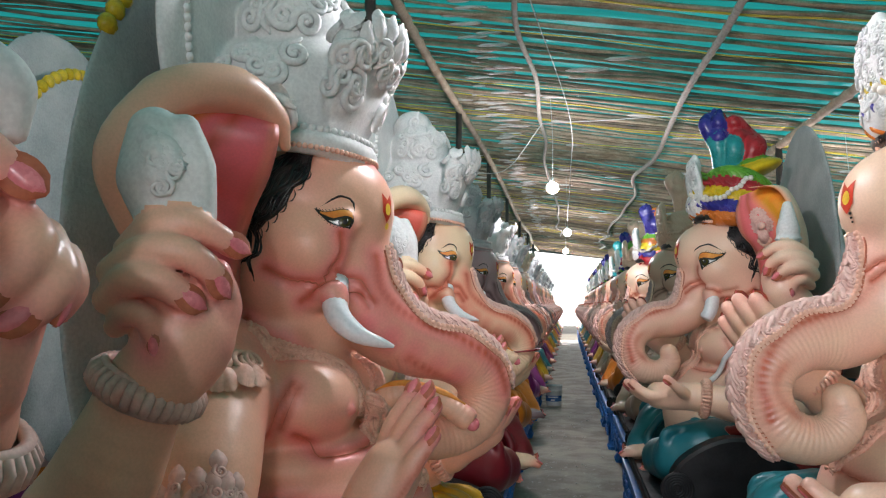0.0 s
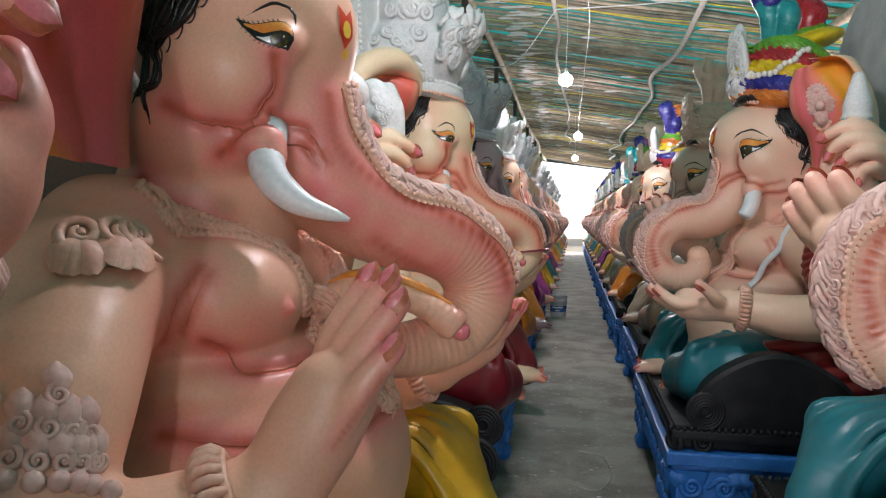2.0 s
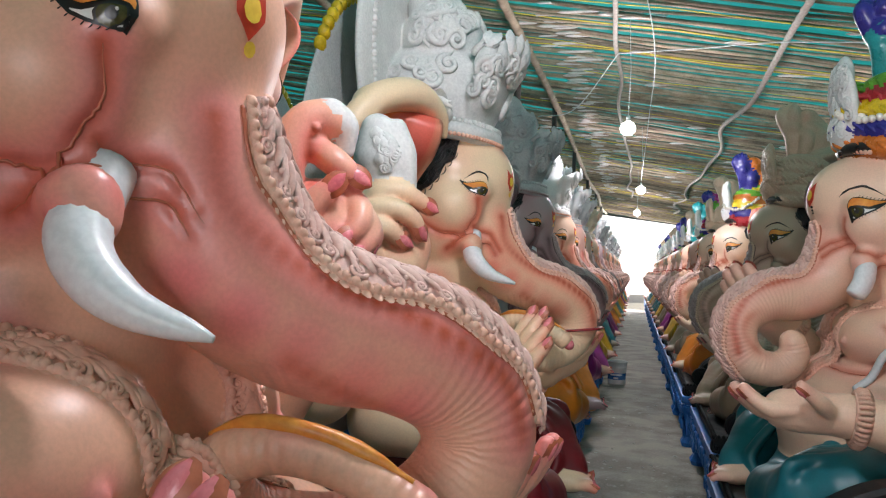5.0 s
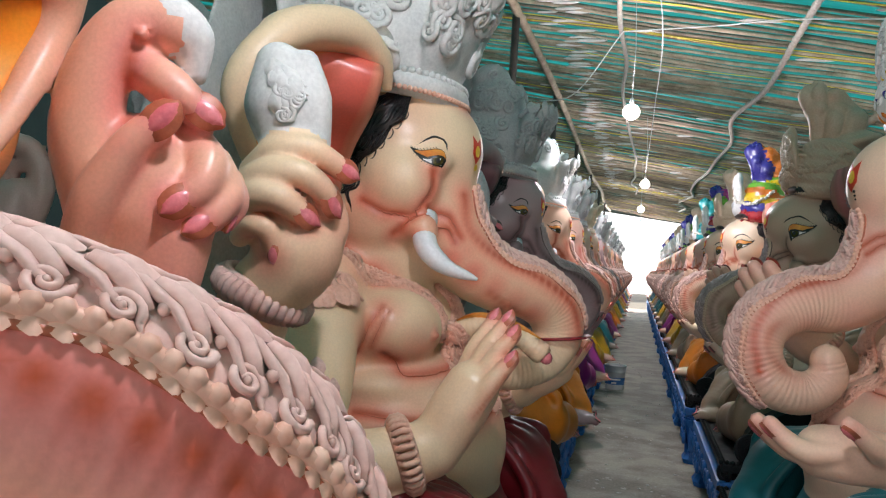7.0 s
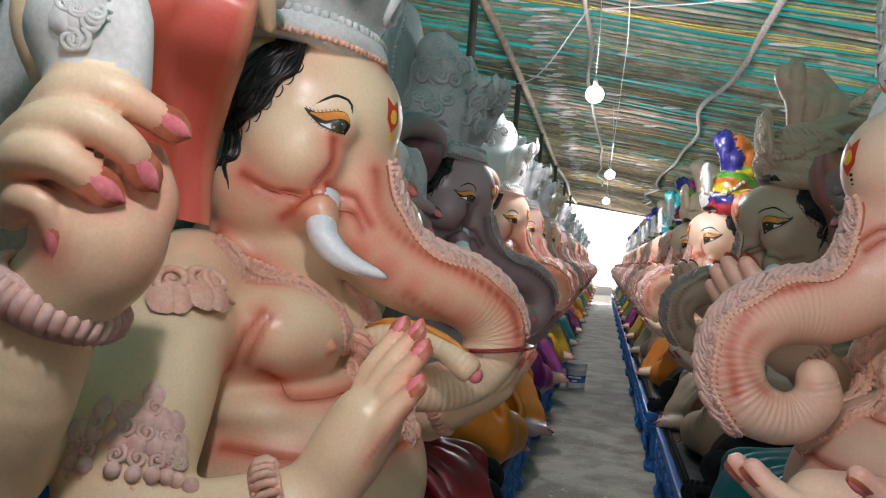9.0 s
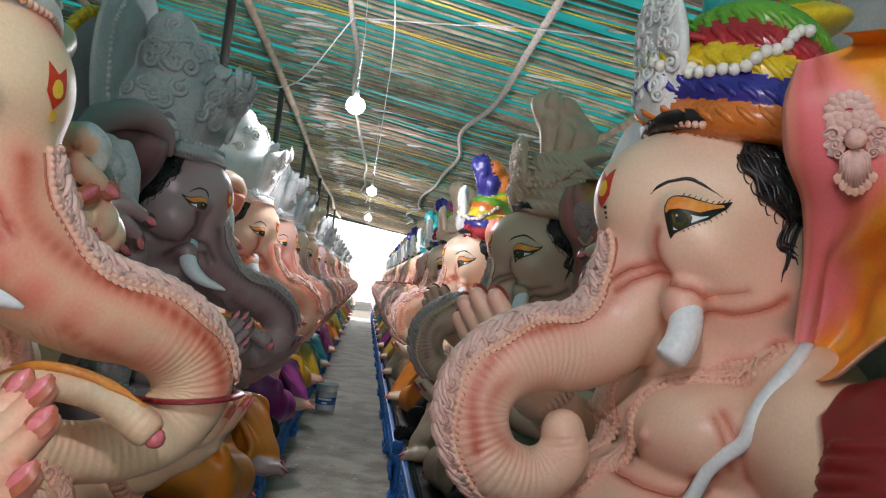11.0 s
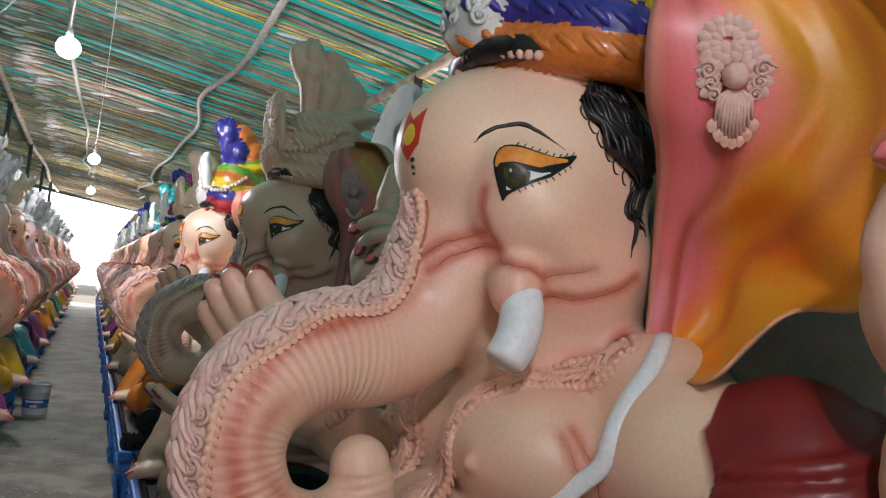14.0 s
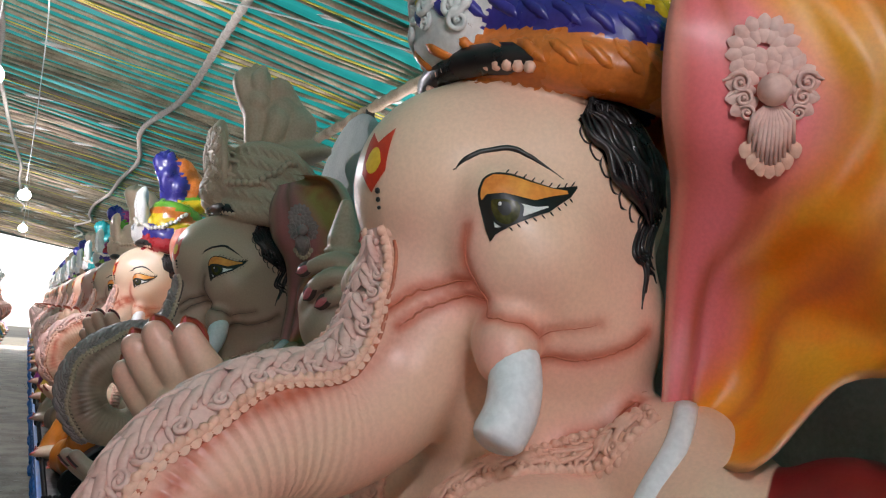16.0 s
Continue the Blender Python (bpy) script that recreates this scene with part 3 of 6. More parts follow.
    def decal(self, c, u_dir, spans, lo, hi, m, lift, cols=16, rows=5):
        """A thin painted patch: it lies between the curves lo(u) and hi(u) on the surface round c."""
        p, nrm = self.on(c)
        ex = unit(np.asarray(u_dir) - nrm * (np.asarray(u_dir) @ nrm))
        ez = np.cross(ex, nrm)
        if ez[2] < 0:
            ez = -ez
        G = np.zeros((cols, rows, 3))
        for i, u in enumerate(np.linspace(spans[0], spans[1], cols)):
            a, b = lo(u), hi(u)
            for j, v in enumerate(np.linspace(a, b, rows)):
                G[i, j] = self.on(p + ex * u + ez * v, lift)[0]
        self.shape.grid(G, m)

    def scroll(self, c, nrm, up, size, m, turns=1.6, hand_=1, r=0.12):
        """A raised spiral curl with a boss at its eye."""
        nrm = unit(nrm)
        ex = unit(np.asarray(up) - nrm * (np.asarray(up) @ nrm))
        ey = np.cross(nrm, ex) * hand_
        n = 22 if self.fine else 10
        t = np.linspace(0, 1, n)
        ang = t * turns * 2 * np.pi
        rad = size * (1 - 0.8 * t)
        P = np.asarray(c) + ex * (rad * np.cos(ang))[:, None] + ey * (rad * np.sin(ang))[:, None] + nrm * (size * 0.12 * t)[:, None]
        tail = np.asarray(c) + ex * size - ey * size * np.linspace(0.9, 0.12, 5)[:, None] + ex * (size * 0.25 * np.linspace(1, 0, 5) ** 2)[:, None] - nrm * 0.004
        P = np.vstack([tail, P])
        self.shape.sweep(P, size * r * np.interp(np.linspace(0, 1, len(P)), (0, 0.15, 0.8, 1), (0.5, 1.3, 0.9, 0.7)), m, 6 if self.fine else 4)
        self.shape.bead(np.asarray(c) + nrm * size * 0.1, size * 0.24, m, 7, 5)

    def leaf(self, c, nrm, d, size, m, rise=0.22):
        """A small raised petal with a rib."""
        nrm = unit(nrm)
        d = unit(np.asarray(d) - nrm * (np.asarray(d) @ nrm))
        a = np.cross(nrm, d)
        t = np.linspace(0, 1, 6)
        w = 0.42 * np.sin(np.pi * np.clip(t, 0.03, 0.97)) ** 0.7
        G = np.array([[np.asarray(c) + d * size * x + a * size * wx * y + nrm * size * (rise * (1 - y * y) * math.sin(math.pi * min(0.95, x + 0.05)) - 0.03) for y in (-1, -0.5, -0.15, 0, 0.15, 0.5, 1)] for x, wx in zip(t, w)])
        self.shape.grid(G, m)

    def beads(self, pts, r, m, gap=1.9, lift=0.0, per=8):
        P = self.line_on(pts, per, lift)
        s = np.concatenate([[0], np.cumsum(np.linalg.norm(np.diff(P, axis=0), axis=1))])
        for q in np.arange(0, s[-1], r * gap):
            self.shape.bead([np.interp(q, s, P[:, i]) for i in range(3)], r, m, 8 if self.fine else 5, 5 if self.fine else 4)

    def bangle(self, c, axis, r, m, count=30, thick=0.02):
        """A ribbed bracelet between two plain rings."""
        ax = unit(axis)
        e1 = unit(np.cross(ax, (0.3, 0.8, 0.4)))
        e2 = np.cross(ax, e1)
        ang = np.linspace(0, 2 * np.pi, count, endpoint=False)
        c = np.asarray(c)
        for off, rr in ((-1.0, 0.45), (1.0, 0.45)):
            self.shape.sweep(c + ax * off * thick + r * (np.cos(ang)[:, None] * e1 + np.sin(ang)[:, None] * e2), thick * rr, m, 6, closed=True)
        for a in ang:
            o = np.cos(a) * e1 + np.sin(a) * e2
            p = c + o * (r + thick * 0.2)
            self.shape.sweep(np.array([p - ax * thick, p - ax * thick * 0.4 + o * thick * 0.55, p + ax * thick * 0.4 + o * thick * 0.55, p + ax * thick]), thick * 0.42, m, 5)

    def relief_strip(self, pts, width, m_edge, m_fill, step=0.06, side_dir=(0, 1, 0)):
        """Scrolls and petals between two beaded borders, along a line on the surface."""
        P = spline(pts, 14)
        base = [self.on(p) for p in P]
        L = np.array([b[0] for b in base])
        N = np.array([b[1] for b in base])
        for _ in range(6):
            L[1:-1] = (L[:-2] + 2 * L[1:-1] + L[2:]) / 4
            N[1:-1] = (N[:-2] + 2 * N[1:-1] + N[2:]) / 4
        T = np.gradient(L, axis=0)
        side = np.array([unit(np.cross(n, t)) for n, t in zip(N, T)])
        s = np.concatenate([[0], np.cumsum(np.linalg.norm(T, axis=1))])[:-1]
        w = width * (0.88 + 0.16 * np.sin(s * 26)) * np.minimum(1, 0.35 + 4 * np.minimum(s, s[-1] - s) / s[-1])
        borders = []
        for sgn in (-1, 1):
            b = np.array([self.on(p + a * x * sgn, 0.003)[0] for p, a, x in zip(L, side, w)])
            for _ in range(4):
                b[1:-1] = (b[:-2] + 2 * b[1:-1] + b[2:]) / 4
            borders.append(b)
            self.shape.sweep(b, 0.008, m_edge, 6)
            if width > 0.05:
                self.shape.sweep(np.array([self.on(p + a * (x + 0.016) * sgn, 0.0)[0] for p, a, x in zip(L, side, w)])[2:-2], 0.0045, S_SHADE, 5)
            q0 = np.concatenate([[0], np.cumsum(np.linalg.norm(np.diff(b, axis=0), axis=1))])
            for q in np.arange(0.01, q0[-1], 0.018 if self.fine else 0.03):
                c = np.array([np.interp(q, q0, b[:, i]) for i in range(3)])
                i = int(np.argmin(np.abs(q0 - q)))
                self.shape.bead(c + N[i] * 0.003, 0.0095, m_edge, 7, 5)
                self.leaf(c - side[i] * sgn * 0.004, N[i] + side[i] * sgn * 0.4, side[i] * sgn + unit(T[i]) * 0.35, 0.024, m_edge, 0.16)
                self.shape.bead(c - side[i] * sgn * 0.026 + N[i] * 0.008, 0.008, m_fill, 6, 4)
        X = np.linspace(0, 1, 9)
        G = np.stack([borders[0] * (1 - x) + borders[1] * x for x in X], 1)
        mid = np.array([self.on(p)[0] for p in L])
        for _ in range(3):
            mid[1:-1] = (mid[:-2] + 2 * mid[1:-1] + mid[2:]) / 4
        sag = ((mid - G[:, 4]) * N).sum(1)
        for j, x in enumerate(X):
            G[:, j] += N * ((sag + 0.010) * math.sin(math.pi * x))[:, None] - N * (0.004 if x in (0, 1) else 0)
        self.shape.grid(G, m_fill)
        n = max(3, int(s[-1] / step))
        for k, q in enumerate(np.linspace(0.03, s[-1] - 0.03, n)):
            i = int(np.argmin(np.abs(s - q)))
            t, a, nn = unit(T[i]), side[i], N[i]
            per_row = s[-1] / len(s)
            for sgn in (-1, 1):
                for v, ln in enumerate((1.5, 0.95) if self.fine else (1.3,)):
                    rib = []
                    for f in np.linspace(0, 1, 7):
                        row = min(len(s) - 1, max(0, i + int(round((f * ln - 0.25 * v) * step / per_row))))
                        col = 4 + sgn * (0.25 + (3.0 - 0.75 * v) * f ** 1.6)
                        lo_c = min(7, int(col))
                        rib.append(G[row, lo_c] * (1 - col + lo_c) + G[row, lo_c + 1] * (col - lo_c) + N[row] * 0.005)
                    self.shape.sweep(np.array(rib), step * np.array((0.07, 0.15, 0.20, 0.21, 0.19, 0.15, 0.08)), m_fill, 8, flat=0.5)
                row = min(len(s) - 1, i + int(round(1.35 * step / per_row)))
                self.scroll(G[row, 4 + 3 * sgn] + N[row] * 0.005, N[row] + side[row] * sgn * 0.35, t, step * 0.34, m_fill, 1.5, sgn * (1 if k % 2 else -1), 0.22)
                if self.fine:
                    self.shape.bead(G[i, 4 + 2 * sgn] + nn * 0.004, step * 0.12, m_fill, 7, 5)
            self.leaf(G[i, 4] + nn * 0.006, nn, t, step * 0.9, m_fill, 0.2)


def sheet_ear(st, attach, outer, bulge, folds, side, thick=0.022, rows=48, cols=20, red=0.36):
    """An ear: a folded sheet with a thick rolled rim between its root and its outline."""
    A, B = spline(attach, 10), spline(outer, 10)
    ta = np.linspace(0, 1, rows)
    A = np.stack([np.interp(ta, np.linspace(0, 1, len(A)), A[:, i]) for i in range(3)], 1)
    B = np.stack([np.interp(ta, np.linspace(0, 1, len(B)), B[:, i]) for i in range(3)], 1)
    nrm = unit(np.cross(B[rows // 2] - A[rows // 2], A[-1] - A[0]))
    if nrm[0] < 0:
        nrm = -nrm
    x = np.linspace(0, 1, cols)
    front = np.zeros((rows, cols, 3))
    for i in range(rows):
        for j in range(cols):
            w = math.sin(math.pi * x[j] ** 1.4)
            f = folds * (math.sin(ta[i] * 11 + x[j] * 4.0) + 0.5 * math.sin(ta[i] * 23 - x[j] * 5)) * x[j] * (0.4 + 0.6 * x[j]) * min(1, 0.25 + 1.5 * ta[i])
            rim = 0.03 * max(0, (x[j] - 0.85) / 0.15) ** 2 + 0.032 * math.exp(-((x[j] - 0.42 - 0.12 * math.sin(ta[i] * 6)) / 0.06) ** 2) * min(1, 2 * ta[i])
            front[i, j] = A[i] * (1 - x[j]) + B[i] * x[j] + nrm * (-bulge * w + f + rim)
    back = front - nrm * thick * (0.4 + 0.9 * np.sin(np.pi * x * 0.5 + 0.3))[None, :, None]
    G = np.concatenate([front, back[:, ::-1]], axis=1)
    paint = np.zeros((rows, 2 * cols, 3))
    zones = np.zeros((rows, 2 * cols, 3))
    for j in range(cols):
        for i in range(rows):
            low = ta[i]
            inner = min(1.0, max(0.0, (x[j] - red + 0.06 * math.sin(low * 14)) / 0.16))
            paint[i, j, 0] = (1.0 - 0.35 * x[j] ** 2) * (1 if 0.06 < x[j] < 0.94 else 0.5)
            zones[i, j, 2] = inner * (1 if x[j] < 0.97 else 0.5)
            paint[i, j, 1] = 0.55 * math.exp(-((x[j] - 0.05) / 0.06) ** 2) + 0.85 * math.exp(-((x[j] - red + 0.05 + 0.05 * math.sin(low * 9)) / 0.045) ** 2) + 0.55 * math.exp(-((x[j] - 0.66 - 0.08 * math.sin(low * 7)) / 0.05) ** 2)
    st.shape.grid(G, S_PAINT, closed_v=True, paint=paint.reshape(-1, 3), zones=zones.reshape(-1, 3))
    return front, nrm


def painted_eye(st, c, k):
    """A half-lidded eye of size k: black liner with a raised tail, orange lid, white, iris, pupil, lashes and brow; +u is the face's front."""
    d = (1, 0, 0)

    def curve(*uv):
        us, vs = [k * q for q in uv[0::2]], [k * q for q in uv[1::2]]
        order = np.argsort(us)
        us, vs = np.array(us)[order], np.array(vs)[order]
        return lambda u: float(np.interp(u, us, vs))

    low, high = curve(-80, 21, -65, 4, -25, -25, 25, -40, 60, -52, 77, -66, 86, -14), curve(-80, 24, -40, 17, -5, 27, 20, 37, 45, 43, 65, 37, 80, 12, 86, -12)
    lid_low = curve(-66, 12, -62, 8, -8, -8, 33, 5, 60, 6, 76, -4)
    st.decal(c, d, (-80 * k, 86 * k), low, high, S_LINE, 0.002, 34, 6)
    st.decal(c, d, (-60 * k, 74 * k), lid_low, curve(-60, 13, -40, 14, -5, 22, 20, 31, 45, 37, 62, 31, 74, 8), S_LID, 0.0038, 28, 5)
    lash_low = lambda u: lid_low(u) - 10 * k
    st.decal(c, d, (-24 * k, 58 * k), curve(-30, -17, 0, -27, 25, -34, 50, -43, 60, -42), curve(-30, -16.5, -8, -18, 33, -5, 60, -6), S_WHITE, 0.0038, 20, 5)
    o, v0 = 36 * k, -18 * k
    for r, m, lift in ((27, S_LINE, 0.005), (22, S_IRIS, 0.006), (10, S_LINE, 0.007)):
        r *= k
        top = lambda u: min(lash_low(u) + 0.5 * k, v0 + math.sqrt(max(0, r * r - (u - o) ** 2)))
        bot = lambda u: max(min(low(u) + 3 * k, top(u)), v0 - math.sqrt(max(0, r * r - (u - o) ** 2)))
        st.decal(c, d, (o - 0.998 * r, o + 0.998 * r), bot, top, m, lift, 16, 6)
    p, nrm = st.on(c)
    ex = unit(np.array(d) - nrm * nrm[0])
    ez = np.cross(ex, nrm)
    ez = ez if ez[2] > 0 else -ez
    at = lambda u, v: p + ex * u * k + ez * v * k
    st.shape.bead(st.on(at(42, -11), 0.007)[0], 3.0 * k, S_WHITE, 6, 4)
    st.stroke([at(100, 49), at(80, 67), at(53, 80), at(13, 83), at(-21, 66), at(-60, 34)], 4.6 * k, S_LINE, -0.001)
    st.stroke([at(50, 80), at(13, 84), at(-15, 72)], 5.2 * k, S_LINE, -0.001)
    for i in range(9):
        u = -70 + 12 * i
        st.stroke([at(u, high(u * k) / k), at(u - 7, high(u * k) / k + 8)], 1.2 * k, S_LINE, 0.001, 4, 4)
        st.stroke([at(u + 8, low((u + 8) * k) / k), at(u + 4, low((u + 8) * k) / k - 6)], 1.0 * k, S_LINE, 0.001, 4, 4)


def hair_lock(st, top, low, width, n=26):
    """Black hair over the temple: a dark cap, wavy strands on it, and loose curls at its end."""
    top, low = np.array(top, dtype=float), np.array(low, dtype=float)
    _, nrm = st.on((top + low) / 2)
    d = unit(low - top)
    a = unit(np.cross(nrm, d))
    ln = np.linalg.norm(low - top)
    wide = lambda t: width * (0.62 + 0.5 * math.sin(math.pi * (0.1 + 0.75 * t))) * (1 - 0.35 * max(0, t - 0.7) / 0.3)
    G = np.array([[st.on(top + d * ln * t + a * o * wide(t) * (1 + 0.06 * math.sin(t * 30 + o)), 0.003)[0] for o in np.linspace(-1, 1, 9)] for t in np.linspace(0, 1.02, 14)])
    st.shape.grid(G, S_HAIR)
    for i in range(n):
        o = (i / (n - 1) - 0.5) * 2
        ph = st.rng.random() * 0.6
        pts = [top + d * ln * t * (1.03 - 0.08 * st.rng.random()) + a * (o * wide(t) + 0.010 * math.sin(t * 15 + ph + i * 0.35)) for t in np.linspace(0, 1, 7)]
        st.stroke(pts, 0.0075 if st.fine else 0.012, S_HAIR, 0.006 + 0.004 * (i % 3), 5, 5)
    for i in range(6):
        b = low + a * (i / 5 - 0.5) * width * 1.5 - d * 0.02
        pts = [b + np.array((0, 0, -1.0)) * 0.023 * q * (0.7 + 0.12 * (i % 3)) + a * 0.021 * math.sin(q * 1.35 + i) for q in range(8)]
        st.stroke(pts, 0.0056, S_HAIR, 0.001, 5, 4)
    if st.fine:
        front = a if a[0] > 0 else -a
        for i in range(7):
            b = top + d * ln * (0.05 + 0.14 * i) + front * wide(0.1 + 0.14 * i) * 0.95
            st.stroke([b, b + front * 0.016 + d * 0.010, b + front * 0.022 + d * 0.03, b + front * 0.014 + d * 0.042], 0.0024, S_HAIR, 0.001, 4, 4)


def crossed_legs(st):
    c = st.clay
    c.ball((0.05, 0, 0.8), (0.42, 0.55, 0.2), 0.06, "cloth1")
    for s in (-1, 1):
        c.rod(((-0.05, s * 0.35, 0.84), (0.22, s * 0.62, 0.86), (0.42, s * 0.60, 0.82)), (0.2, 0.2, 0.17), 0.06, "cloth1")
        for i in range(5):
            y = s * (0.36 + 0.075 * i)
            c.rod(((0.10 + 0.05 * i, y, 1.02), (0.36 + 0.04 * i, y + s * 0.03, 0.98), (0.52, y, 0.80), (0.50, y - s * 0.06, 0.68)), (0.018, 0.028, 0.028, 0.02), 0.035, "cloth1")
    c.rod(((0.42, -0.6, 0.8), (0.5, -0.25, 0.75), (0.42, 0.1, 0.72)), (0.15, 0.13, 0.1), 0.05, "cloth1")
    c.rod(((0.44, 0.58, 0.82), (0.55, 0.48, 0.72), (0.6, 0.42, 0.68)), (0.15, 0.12, 0.08), 0.05, "cloth1")
    c.ball((0.58, 0.36, 0.675), (0.11, 0.07, 0.05), 0.03)
    c.ball((0.52, -0.10, 0.68), (0.07, 0.11, 0.055), 0.03)
    for i in range(5):
        st.finger(((0.64, 0.31 + 0.03 * i, 0.67), (0.69, 0.305 + 0.032 * i, 0.675), (0.715 - 0.008 * i, 0.30 + 0.033 * i, 0.66)), 0.024 if i else 0.03, (0.2, 0, 1))
        st.finger(((0.56 - 0.02 * i, -0.18, 0.67 + 0.012 * i), (0.60 - 0.02 * i, -0.22, 0.68 + 0.012 * i), (0.62 - 0.02 * i, -0.24, 0.67 + 0.012 * i)), 0.022, (0.6, -0.4, 0.6))
    c.ball((-0.12, 0, 0.72), (0.45, 0.75, 0.14), 0.05, "cloth2")


def body_form(st):
    c = st.clay
    c.rod(((-0.06, 0, 1.80), (-0.12, 0, 1.5)), (0.21, 0.27), 0.06)
    c.ball((-0.12, 0, 1.42), (0.28, 0.42, 0.26), 0.06)
    c.ball((0.06, 0, 1.03), (0.40, 0.47, 0.36), 0.05)
    c.ball((0.03, 0, 1.27), (0.30, 0.40, 0.13), 0.035)
    for s in (-1, 1):
        c.ball((0.06, s * 0.20, 1.47), (0.18, 0.20, 0.15), 0.03, turn=(0, 0, s * 12))
        c.ball((-0.14, s * 0.46, 1.5), (0.16, 0.16, 0.17), 0.06)
        c.ball((-0.17, s * 0.30, 1.62), (0.15, 0.17, 0.13), 0.05)
        c.ball((0.235, s * 0.25, 1.455), 0.016, 0.012)
    for s in (-1, 1):
        st.groove([(0.10, s * 0.40, 1.37), (0.20, s * 0.30, 1.335), (0.26, s * 0.18, 1.33), (0.28, s * 0.05, 1.345)], 0.012)
        st.groove([(0.02, s * 0.42, 1.20), (0.20, s * 0.35, 1.155), (0.33, s * 0.2, 1.15), (0.37, 0, 1.16)], 0.011)
        st.groove([(0.02, s * 0.40, 1.38), (0.04, s * 0.41, 1.46), (0.08, s * 0.37, 1.55)], 0.005, 0.6)
        st.groove([(0.055, s * 0.40, 1.40), (0.075, s * 0.395, 1.46), (0.10, s * 0.36, 1.53)], 0.004, 0.5)
        st.groove([(-0.13, s * 0.26, 1.79), (-0.04, s * 0.275, 1.72), (0.06, s * 0.24, 1.655)], 0.012)
        st.groove([(-0.12, s * 0.27, 1.73), (-0.02, s * 0.27, 1.665), (0.06, s * 0.24, 1.62)], 0.009)
        st.blush += [((0.22, s * 0.33, 1.40), 0.10, 0.45), ((0.05, s * 0.44, 1.42), 0.10, 0.4), ((0.24, s * 0.25, 1.455), 0.035, 0.7), ((0.2, s * 0.36, 1.18), 0.10, 0.35), ((-0.05, s * 0.30, 1.68), 0.12, 0.4)]


